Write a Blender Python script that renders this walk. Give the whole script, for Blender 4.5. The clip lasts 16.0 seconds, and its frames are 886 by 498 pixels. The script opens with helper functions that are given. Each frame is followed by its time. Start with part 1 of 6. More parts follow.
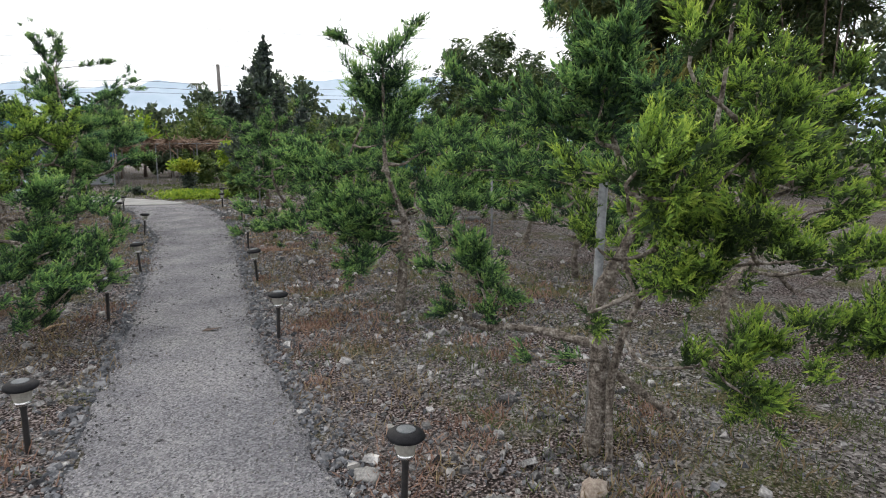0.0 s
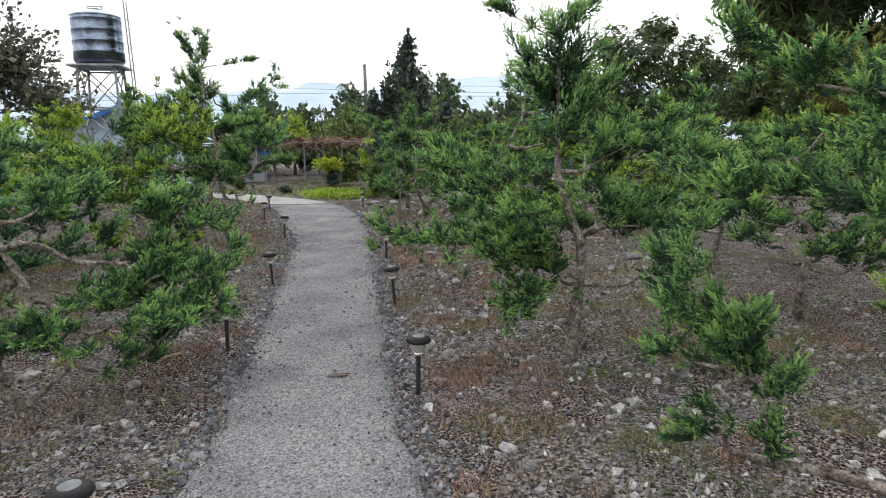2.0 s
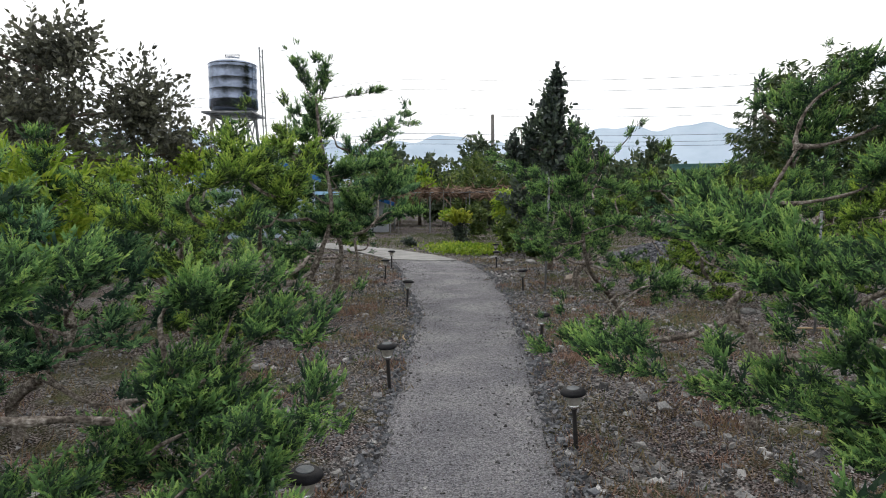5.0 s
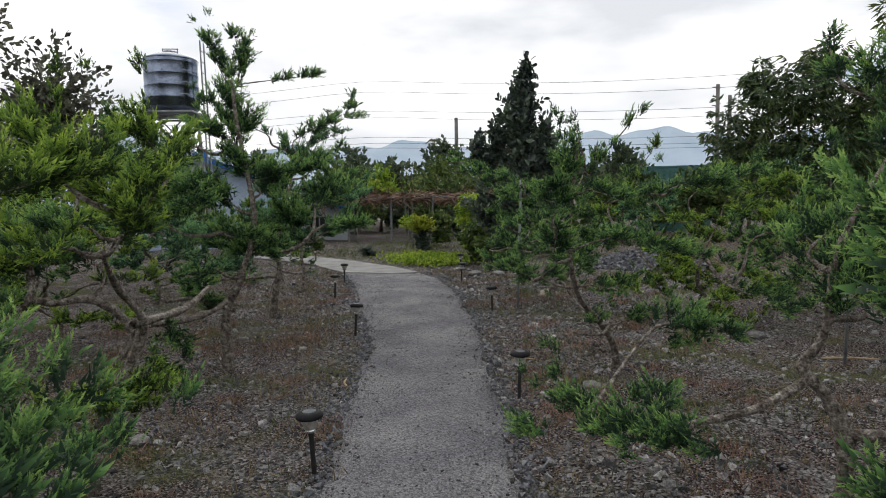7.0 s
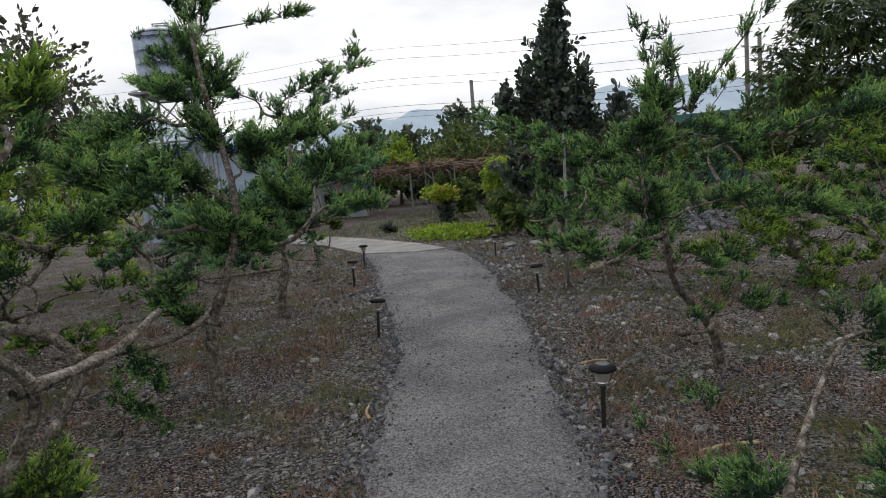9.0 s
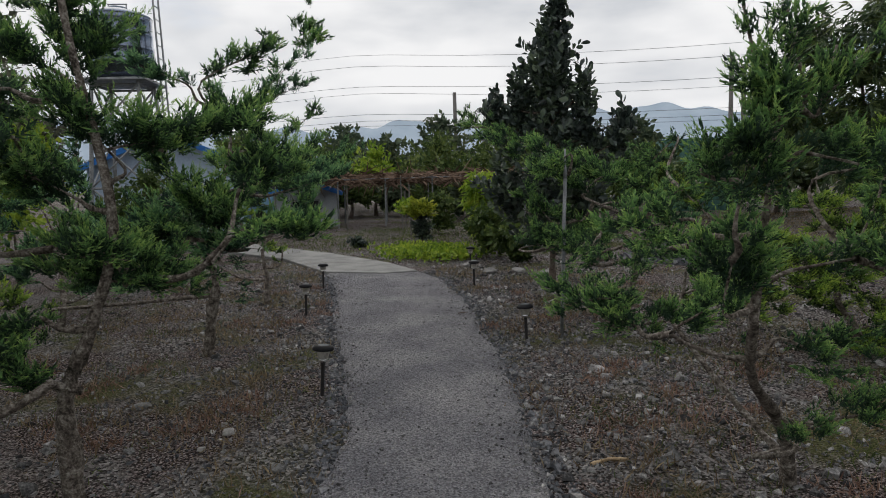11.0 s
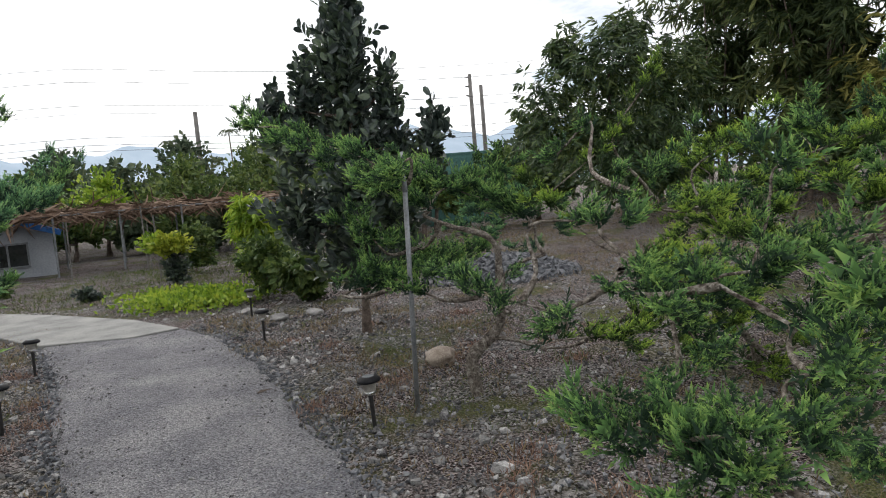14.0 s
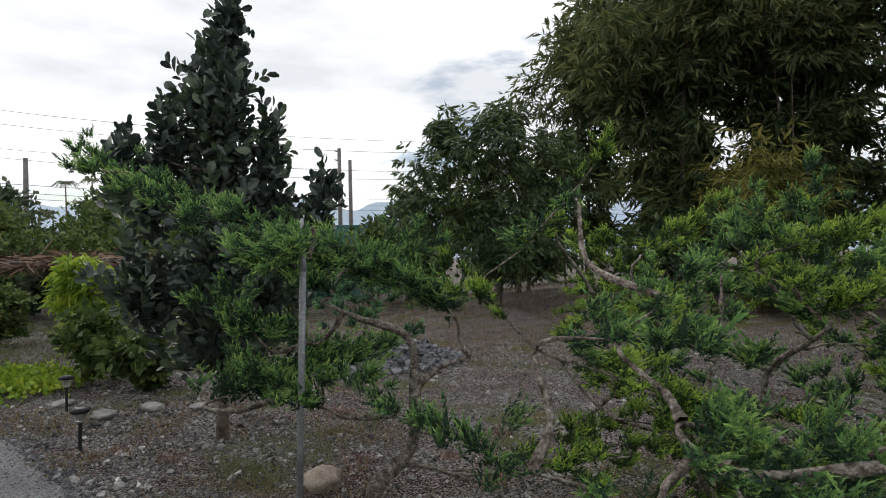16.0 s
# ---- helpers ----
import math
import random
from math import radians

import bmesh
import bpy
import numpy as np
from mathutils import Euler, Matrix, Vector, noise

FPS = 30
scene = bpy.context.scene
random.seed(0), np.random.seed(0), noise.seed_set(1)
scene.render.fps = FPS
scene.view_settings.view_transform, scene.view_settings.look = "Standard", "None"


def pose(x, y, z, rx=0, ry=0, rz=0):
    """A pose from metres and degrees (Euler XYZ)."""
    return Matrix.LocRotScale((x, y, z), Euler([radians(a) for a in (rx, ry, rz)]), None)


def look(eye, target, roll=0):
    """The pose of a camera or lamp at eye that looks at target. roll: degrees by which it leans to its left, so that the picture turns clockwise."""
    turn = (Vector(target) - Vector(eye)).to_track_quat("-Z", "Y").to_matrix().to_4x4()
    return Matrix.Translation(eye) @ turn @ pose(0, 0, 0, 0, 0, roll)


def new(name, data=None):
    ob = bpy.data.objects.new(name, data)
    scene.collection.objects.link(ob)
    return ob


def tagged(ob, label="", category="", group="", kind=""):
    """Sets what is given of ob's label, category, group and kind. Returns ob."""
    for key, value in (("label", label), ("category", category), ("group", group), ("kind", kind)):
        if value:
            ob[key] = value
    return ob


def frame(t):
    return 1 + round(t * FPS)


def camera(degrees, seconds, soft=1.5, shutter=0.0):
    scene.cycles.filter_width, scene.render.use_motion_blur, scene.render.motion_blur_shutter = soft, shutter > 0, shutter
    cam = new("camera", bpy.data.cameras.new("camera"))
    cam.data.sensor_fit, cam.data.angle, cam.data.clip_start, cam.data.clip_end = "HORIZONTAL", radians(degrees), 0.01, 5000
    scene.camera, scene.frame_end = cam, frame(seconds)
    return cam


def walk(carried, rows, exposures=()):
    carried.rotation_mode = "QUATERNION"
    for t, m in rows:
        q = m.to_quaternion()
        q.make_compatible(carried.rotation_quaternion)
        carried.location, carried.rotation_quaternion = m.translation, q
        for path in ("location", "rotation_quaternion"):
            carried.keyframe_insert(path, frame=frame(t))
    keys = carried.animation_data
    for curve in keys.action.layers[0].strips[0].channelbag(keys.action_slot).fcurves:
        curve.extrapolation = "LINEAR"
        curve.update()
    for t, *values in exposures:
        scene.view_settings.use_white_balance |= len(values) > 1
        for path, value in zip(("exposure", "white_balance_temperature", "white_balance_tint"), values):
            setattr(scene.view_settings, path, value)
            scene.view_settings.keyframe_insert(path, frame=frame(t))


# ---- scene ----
cam = camera(70.4, 16.0, soft=1.0, shutter=0.1)
METRES, EYE, TILT, LEAN, TURN = 10.4, 1.5, 0.0, 0.0, 0.0
ROWS = [
    (0.0, 0.0, 0.0, 0.0, -0.12, -9.39, 0.7),
    (0.5, -0.0069, 0.0343, 0.0023, -4.36, -7.16, 0.88),
    (1.0, -0.0126, 0.0609, 0.0039, -4.06, -8.7, 2.3),
    (1.5, -0.0186, 0.0884, 0.0029, 4.37, -11.37, 1.42),
    (2.0, -0.0325, 0.1152, 0.0037, 12.24, -9.52, 1.12),
    (2.5, -0.0517, 0.1453, 0.004, 17.24, -6.03, -0.93),
    (3.0, -0.0647, 0.1738, 0.0056, 27.84, -6.86, -1.11),
    (3.5, -0.0853, 0.2035, 0.0025, 27.44, -9.96, 2.82),
    (4.0, -0.1035, 0.234, 0.0026, 30.62, -6.99, -1.18),
    (4.5, -0.1179, 0.2687, 0.0032, 26.14, -5.42, -0.02),
    (7.0, -0.1689, 0.4266, 0.0057, 19.99, -4.41, 0.91),
    (7.5, -0.1862, 0.4596, 0.0034, 19.88, -4.93, 1.32),
    (8.0, -0.203, 0.4859, 0.0037, 19.78, -6.19, 4.53),
    (8.5, -0.2129, 0.5136, 0.0039, 21.7, -7.31, 5.57),
    (11.0, -0.2657, 0.6599, 0.0061, 19.75, -6.22, 1.74),
    (11.5, -0.2758, 0.6887, 0.0061, 25.01, -8.32, 0.23),
    (12.0, -0.2946, 0.7171, 0.0045, 17.52, -7.67, 1.64),
    (12.5, -0.3114, 0.7471, 0.0051, 15.38, -5.61, 1.06),
    (13.0, -0.3242, 0.7773, 0.0048, 13.26, -6.26, 1.35),
    (13.5, -0.3401, 0.8012, 0.0048, 4.06, -7.62, 3.28),
    (14.0, -0.347, 0.8228, 0.0054, -2.49, -5.54, 4.82),
    (14.5, -0.3526, 0.8451, 0.0063, -4.71, -5.9, 1.95),
    (15.0, -0.3569, 0.8746, 0.007, -11.63, -2.82, 4.21),
    (15.5, -0.3669, 0.8918, 0.0096, -15.1, -1.28, 3.75),
    (16.0, -0.3683, 0.9158, 0.0105, -15.23, 0.72, 1.18),
]
walk(cam, [(t, pose(0, 0, EYE, TILT, LEAN, TURN) @ pose(METRES * x, METRES * y, METRES * z, 90 + pitch, roll, yaw)) for t, x, y, z, yaw, pitch, roll in ROWS],
     [(0.0, 0.46), (0.5, 0.58), (1.5, 0.52), (2.0, 0.66), (2.5, 0.72), (3.0, 0.27), (3.5, 0.25), (4.0, 0.46), (4.7, 0.3), (7.0, -0.16), (7.5, -0.26), (8.0, -0.24), (8.5, -0.15), (11.0, -0.52), (11.5, -0.1), (12.0, 0.05), (12.5, 0.2), (13.0, 0.13), (13.5, 0.27), (14.0, 0.24), (15.0, 0.36), (16.0, -0.1)])

# ---- world and sun ----
SUN_EL, SUN_AZ = radians(38), radians(-38)
world = bpy.data.worlds.new("overcast_sky")
scene.world = world
world.use_nodes = True
wn, wl = world.node_tree.nodes, world.node_tree.links
wn.clear()
w_out = wn.new("ShaderNodeOutputWorld")
w_bg = wn.new("ShaderNodeBackground")
w_bg.inputs["Strength"].default_value = 0.1
sky = wn.new("ShaderNodeTexSky")
sky.sky_type = "NISHITA"
sky.sun_disc = False
sky.sun_elevation, sky.sun_rotation = SUN_EL, SUN_AZ
w_tc = wn.new("ShaderNodeTexCoord")
w_map = wn.new("ShaderNodeMapping")
w_map.inputs["Scale"].default_value = (1.0, 1.0, 3.2)
w_map.inputs["Location"].default_value = (0.35, 0.1, 0.0)
w_no = wn.new("ShaderNodeTexNoise")
w_no.inputs["Scale"].default_value = 2.2
w_no.inputs["Detail"].default_value = 7.0
w_no.inputs["Roughness"].default_value = 0.55
w_cov = wn.new("ShaderNodeValToRGB")
w_cov.color_ramp.elements[0].position, w_cov.color_ramp.elements[1].position = 0.34, 0.43
w_shade = wn.new("ShaderNodeTexNoise")
w_shade.inputs["Scale"].default_value = 3.1
w_shade.inputs["Detail"].default_value = 6.0
w_tone = wn.new("ShaderNodeValToRGB")
w_tone.color_ramp.elements[0].position, w_tone.color_ramp.elements[1].position = 0.38, 0.6
w_tone.color_ramp.elements[0].color = (8.9, 9.2, 9.7, 1)
w_tone.color_ramp.elements[1].color = (13.0, 13.0, 13.1, 1)
w_mix = wn.new("ShaderNodeMix")
w_mix.data_type = "RGBA"
wl.new(w_tc.outputs["Generated"], w_map.inputs["Vector"])
wl.new(w_map.outputs["Vector"], w_no.inputs["Vector"])
wl.new(w_map.outputs["Vector"], w_shade.inputs["Vector"])
wl.new(w_no.outputs[0], w_cov.inputs[0])
wl.new(w_shade.outputs[0], w_tone.inputs[0])
wl.new(w_cov.outputs[0], w_mix.inputs[0])
wl.new(sky.outputs[0], w_mix.inputs[6])
wl.new(w_tone.outputs[0], w_mix.inputs[7])
wl.new(w_mix.outputs[2], w_bg.inputs["Color"])
wl.new(w_bg.outputs[0], w_out.inputs["Surface"])

sun = new("sun", bpy.data.lights.new("sun", "SUN"))
sun.data.energy, sun.data.angle, sun.data.color = 1.6, radians(85), (1.0, 0.93, 0.82)
sun.matrix_world = look((0, 0, 0), (-math.sin(SUN_AZ) * math.cos(SUN_EL), -math.cos(SUN_AZ) * math.cos(SUN_EL), -math.sin(SUN_EL)))


# ---- materials ----
def material(name, stops, rough=0.8, scale=8.0, fine=60.0, bump=0.3, metal=0.0, spec=0.3, through_light=0.0, by=None, dist=0.02):
    """A surface whose colour runs through stops by a mix of coarse and fine noise, by='island' or by='random' adds a shift for each piece."""
    m = bpy.data.materials.new(name)
    m.use_nodes = True
    n, l = m.node_tree.nodes, m.node_tree.links
    b = n["Principled BSDF"]
    b.inputs["Roughness"].default_value, b.inputs["Metallic"].default_value = rough, metal
    b.inputs["Specular IOR Level"].default_value = spec
    tc = n.new("ShaderNodeTexCoord")
    a, c = n.new("ShaderNodeTexNoise"), n.new("ShaderNodeTexNoise")
    a.inputs["Scale"].default_value, c.inputs["Scale"].default_value = scale, fine
    a.inputs["Detail"].default_value, c.inputs["Detail"].default_value = 5, 4
    mix = n.new("ShaderNodeMath")
    mix.operation = "MULTIPLY_ADD"
    mix.inputs[1].default_value = 0.55
    half = n.new("ShaderNodeMath")
    half.operation = "MULTIPLY"
    half.inputs[1].default_value = 0.45
    for t in (a, c):
        l.new(tc.outputs["Object"], t.inputs["Vector"])
    l.new(c.outputs[0], half.inputs[0])
    l.new(a.outputs[0], mix.inputs[0])
    l.new(half.outputs[0], mix.inputs[2])
    spread = n.new("ShaderNodeMath")
    spread.operation = "MULTIPLY_ADD"
    spread.inputs[1].default_value, spread.inputs[2].default_value = 1.8, -0.4
    l.new(mix.outputs[0], spread.inputs[0])
    value = spread.outputs[0]
    if by:
        src = n.new("ShaderNodeNewGeometry" if by == "island" else "ShaderNodeObjectInfo")
        wide = n.new("ShaderNodeMath")
        wide.operation = "MULTIPLY_ADD"
        wide.inputs[1].default_value, wide.inputs[2].default_value = 0.5, -0.25
        l.new(src.outputs["Random Per Island" if by == "island" else "Random"], wide.inputs[0])
        add = n.new("ShaderNodeMath")
        l.new(value, add.inputs[0])
        l.new(wide.outputs[0], add.inputs[1])
        value = add.outputs[0]
    ramp = n.new("ShaderNodeValToRGB")
    e = ramp.color_ramp.elements
    while len(e) < len(stops):
        e.new(0.5)
    for i, (p, col) in enumerate(stops):
        e[i].position, e[i].color = p, (*col, 1)
    l.new(value, ramp.inputs[0])
    l.new(ramp.outputs[0], b.inputs["Base Color"])
    if bump:
        bp = n.new("ShaderNodeBump")
        bp.inputs["Strength"].default_value, bp.inputs["Distance"].default_value = bump, dist
        l.new(mix.outputs[0], bp.inputs["Height"])
        l.new(bp.outputs[0], b.inputs["Normal"])
    if through_light:
        out = n["Material Output"]
        tr, sh = n.new("ShaderNodeBsdfTranslucent"), n.new("ShaderNodeMixShader")
        sh.inputs[0].default_value = through_light
        l.new(ramp.outputs[0], tr.inputs["Color"])
        l.new(b.outputs[0], sh.inputs[1])
        l.new(tr.outputs[0], sh.inputs[2])
        l.new(sh.outputs[0], out.inputs["Surface"])
    return m


def plume_material(name, old, young, tip):
    """Juniper scales: old dark foot with inner shade painted in, fresh tips, each shoot a little different."""
    m = bpy.data.materials.new(name)
    m.use_nodes = True
    n, l = m.node_tree.nodes, m.node_tree.links
    b = n["Principled BSDF"]
    b.inputs["Roughness"].default_value, b.inputs["Specular IOR Level"].default_value = 0.66, 0.16
    at, geo = n.new("ShaderNodeAttribute"), n.new("ShaderNodeNewGeometry")
    at.attribute_name = "growth_shade"
    tc, no = n.new("ShaderNodeTexCoord"), n.new("ShaderNodeTexNoise")
    no.inputs["Scale"].default_value, no.inputs["Detail"].default_value = 3.5, 3
    l.new(tc.outputs["Object"], no.inputs["Vector"])
    s1, s2, s3 = (n.new("ShaderNodeMath") for _ in range(3))
    s1.operation = s2.operation = "MULTIPLY_ADD"
    s1.inputs[1].default_value, s1.inputs[2].default_value = 0.28, -0.14
    l.new(geo.outputs["Random Per Island"], s1.inputs[0])
    s2.inputs[1].default_value, s2.inputs[2].default_value = 0.9, -0.45
    l.new(no.outputs[0], s2.inputs[0])
    l.new(s1.outputs[0], s3.inputs[0])
    l.new(s2.outputs[0], s3.inputs[1])
    s4 = n.new("ShaderNodeMath")
    l.new(at.outputs["Fac"], s4.inputs[0])
    l.new(s3.outputs[0], s4.inputs[1])
    ramp = n.new("ShaderNodeValToRGB")
    e = ramp.color_ramp.elements
    e.new(0.5)
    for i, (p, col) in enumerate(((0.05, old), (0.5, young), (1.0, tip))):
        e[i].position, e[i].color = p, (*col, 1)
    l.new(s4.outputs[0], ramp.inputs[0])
    l.new(ramp.outputs[0], b.inputs["Base Color"])
    tr, sh = n.new("ShaderNodeBsdfTranslucent"), n.new("ShaderNodeMixShader")
    sh.inputs[0].default_value = 0.38
    l.new(ramp.outputs[0], tr.inputs["Color"])
    l.new(b.outputs[0], sh.inputs[1])
    l.new(tr.outputs[0], sh.inputs[2])
    l.new(sh.outputs[0], n["Material Output"].inputs["Surface"])
    return m


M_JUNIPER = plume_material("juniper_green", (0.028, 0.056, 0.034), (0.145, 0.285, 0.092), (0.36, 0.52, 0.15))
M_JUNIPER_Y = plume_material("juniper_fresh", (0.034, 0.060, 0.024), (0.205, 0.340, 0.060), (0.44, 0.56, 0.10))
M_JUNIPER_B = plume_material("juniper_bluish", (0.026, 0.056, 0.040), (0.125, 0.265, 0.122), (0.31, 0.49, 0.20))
M_BARK = material("juniper_bark", [(0.28, (0.045, 0.036, 0.030)), (0.48, (0.15, 0.126, 0.106)), (0.64, (0.28, 0.25, 0.22)), (0.8, (0.46, 0.43, 0.385))], 0.92, 26, 95, 1.0, dist=0.03)
M_BARK_DARK = material("dark_bark", [(0.3, (0.06, 0.045, 0.038)), (0.7, (0.19, 0.15, 0.125))], 0.9, 9, 60, 0.8)
M_STUB = material("cut_wood", [(0.3, (0.34, 0.24, 0.14)), (0.7, (0.52, 0.40, 0.26))], 0.8, 14, 90, 0.3)
M_BLACK = material("black_plastic", [(0.3, (0.012, 0.012, 0.013)), (0.7, (0.03, 0.028, 0.028))], 0.45, 30, 200, 0.1, spec=0.5)
M_CAP = material("lamp_cap_plastic", [(0.3, (0.008, 0.008, 0.010)), (0.7, (0.018, 0.018, 0.021))], 0.6, 25, 160, 0.1, spec=0.15)
M_SOLAR = material("dusty_solar_cell", [(0.3, (0.09, 0.10, 0.11)), (0.7, (0.17, 0.18, 0.19))], 0.6, 20, 150, 0.05, spec=0.2)
M_CHROME = material("lamp_reflector", [(0.3, (0.6, 0.6, 0.6)), (0.7, (0.8, 0.8, 0.8))], 0.15, 10, 60, 0.0, metal=1.0)
M_CUP = material("frosted_cup", [(0.3, (0.42, 0.40, 0.36)), (0.7, (0.62, 0.60, 0.56))], 0.3, 20, 90, 0.05, through_light=0.5)
M_PIPE = material("galvanised_pipe", [(0.3, (0.15, 0.16, 0.17)), (0.7, (0.28, 0.29, 0.305))], 0.6, 14, 80, 0.1, metal=0.3)
M_STEEL = material("stainless_steel", [(0.3, (0.12, 0.145, 0.19)), (0.7, (0.24, 0.28, 0.36))], 0.22, 3, 30, 0.05, metal=1.0)
M_GALV = material("tower_steel", [(0.3, (0.16, 0.17, 0.18)), (0.7, (0.36, 0.37, 0.38))], 0.55, 6, 40, 0.1, metal=0.5)
M_STONE = material("slate_chips", [(0.25, (0.045, 0.044, 0.046)), (0.48, (0.17, 0.166, 0.166)), (0.72, (0.36, 0.352, 0.347)), (0.95, (0.62, 0.60, 0.585))], 0.85, 10, 90, 0.4, by="island")
M_STONE_ONE = material("slate_stone", [(0.2, (0.09, 0.09, 0.092)), (0.5, (0.21, 0.205, 0.2)), (0.85, (0.38, 0.365, 0.35))], 0.85, 12, 90, 0.4, by="random")
M_SLATE_DARK = material("dark_slate", [(0.2, (0.05, 0.053, 0.06)), (0.5, (0.12, 0.125, 0.14)), (0.8, (0.24, 0.24, 0.25))], 0.75, 10, 70, 0.4, by="island")
M_WEED_RED = material("dry_red_weed", [(0.2, (0.15, 0.085, 0.065)), (0.5, (0.30, 0.185, 0.14)), (0.8, (0.44, 0.31, 0.24))], 0.9, 6, 40, 0.0, by="island", through_light=0.2)
M_WEED_TAN = material("dry_tan_weed", [(0.2, (0.12, 0.085, 0.05)), (0.5, (0.24, 0.18, 0.11)), (0.8, (0.36, 0.29, 0.18))], 0.9, 6, 40, 0.0, by="island", through_light=0.2)
M_WEED_GREEN = material("low_green_weed", [(0.2, (0.04, 0.07, 0.02)), (0.5, (0.09, 0.13, 0.035)), (0.8, (0.19, 0.22, 0.06))], 0.8, 6, 40, 0.0, by="island", through_light=0.25)
M_LEAF_DARK = material("dark_glossy_leaf", [(0.2, (0.028, 0.040, 0.038)), (0.5, (0.052, 0.074, 0.062)), (0.8, (0.10, 0.14, 0.075))], 0.32, 2, 30, 0.0, by="island", through_light=0.15, spec=0.5)
M_LEAF_MANGO = material("mango_leaf", [(0.2, (0.022, 0.045, 0.018)), (0.5, (0.045, 0.085, 0.028)), (0.8, (0.12, 0.16, 0.04))], 0.45, 0.6, 30, 0.0, by="island", through_light=0.2, spec=0.5)
M_LEAF_BAMBOO = material("bamboo_leaf", [(0.2, (0.035, 0.058, 0.024)), (0.5, (0.08, 0.112, 0.04)), (0.8, (0.17, 0.185, 0.06))], 0.6, 0.25, 30, 0.0, by="island", through_light=0.3)
M_LEAF_OLIVE = material("olive_bamboo_leaf", [(0.2, (0.08, 0.085, 0.02)), (0.5, (0.15, 0.15, 0.035)), (0.8, (0.25, 0.23, 0.06))], 0.6, 0.5, 30, 0.0, by="island", through_light=0.3)
M_LEAF_YELLOW = material("yellow_green_leaf", [(0.2, (0.09, 0.16, 0.02)), (0.5, (0.22, 0.34, 0.035)), (0.8, (0.38, 0.46, 0.06))], 0.5, 2, 30, 0.0, by="island", through_light=0.35)
M_LEAF_GOLD = material("golden_croton_leaf", [(0.2, (0.14, 0.18, 0.02)), (0.5, (0.27, 0.32, 0.035)), (0.8, (0.43, 0.44, 0.06))], 0.5, 2, 30, 0.0, by="island", through_light=0.3)
M_LEAF_MID = material("mid_green_leaf", [(0.2, (0.035, 0.065, 0.02)), (0.5, (0.075, 0.12, 0.032)), (0.8, (0.16, 0.20, 0.05))], 0.55, 0.8, 30, 0.0, by="island", through_light=0.25)
M_LEAF_PLUM = material("dull_purple_green_leaf", [(0.2, (0.045, 0.048, 0.04)), (0.5, (0.10, 0.105, 0.078)), (0.8, (0.20, 0.205, 0.145))], 0.5, 1.0, 30, 0.0, by="island", through_light=0.25)
M_FAR = material("far_foliage", [(0.2, (0.05, 0.075, 0.05)), (0.5, (0.085, 0.12, 0.07)), (0.8, (0.15, 0.17, 0.09))], 0.8, 0.3, 8, 0.0, by="island", through_light=0.2)
M_VINE = material("dead_vine", [(0.2, (0.08, 0.05, 0.035)), (0.5, (0.16, 0.105, 0.075)), (0.8, (0.27, 0.19, 0.14))], 0.9, 4, 40, 0.0, by="island")
M_CONCRETE = material("concrete_slab", [(0.3, (0.15, 0.15, 0.15)), (0.5, (0.225, 0.225, 0.22)), (0.7, (0.29, 0.287, 0.275))], 0.85, 2.5, 60, 0.25)
M_WALL = material("grey_rendered_wall", [(0.3, (0.30, 0.32, 0.35)), (0.7, (0.42, 0.44, 0.47))], 0.85, 1.2, 20, 0.1)
M_BLUE_WALL = material("pale_blue_sheet", [(0.3, (0.33, 0.42, 0.55)), (0.7, (0.44, 0.53, 0.66))], 0.6, 1.0, 14, 0.05)
M_BLUE = material("blue_painted_steel", [(0.3, (0.02, 0.12, 0.42)), (0.7, (0.04, 0.20, 0.55))], 0.45, 2, 20, 0.05)
M_ROOF = material("pale_roof_sheet", [(0.3, (0.34, 0.44, 0.60)), (0.7, (0.55, 0.63, 0.76))], 0.4, 1, 12, 0.05)
M_TEAL = material("green_container_paint", [(0.3, (0.05, 0.13, 0.12)), (0.7, (0.09, 0.20, 0.18))], 0.5, 1, 14, 0.1)
M_POLE = material("weathered_pole", [(0.3, (0.10, 0.095, 0.09)), (0.7, (0.20, 0.19, 0.18))], 0.9, 2, 20, 0.2)
M_WIRE = material("power_line", [(0.3, (0.06, 0.06, 0.06)), (0.7, (0.1, 0.1, 0.1))], 0.6, 1, 9, 0.0)
M_HILL = material("haze_tinted_hills", [(0.3, (0.30, 0.38, 0.47)), (0.7, (0.38, 0.46, 0.55))], 1.0, 0.004, 0.02, 0.0)
M_GLASS_DARK = material("dark_window", [(0.3, (0.01, 0.012, 0.014)), (0.7, (0.03, 0.033, 0.036))], 0.1, 2, 9, 0.0, spec=0.6)
M_VAN = material("light_blue_paint", [(0.3, (0.22, 0.42, 0.62)), (0.7, (0.30, 0.52, 0.72))], 0.3, 1, 9, 0.0, spec=0.6)
M_TYRE = material("tyre_rubber", [(0.3, (0.015, 0.015, 0.015)), (0.7, (0.035, 0.035, 0.035))], 0.8, 9, 60, 0.2)

# ---- mesh helpers ----
RNG = np.random.default_rng(7)


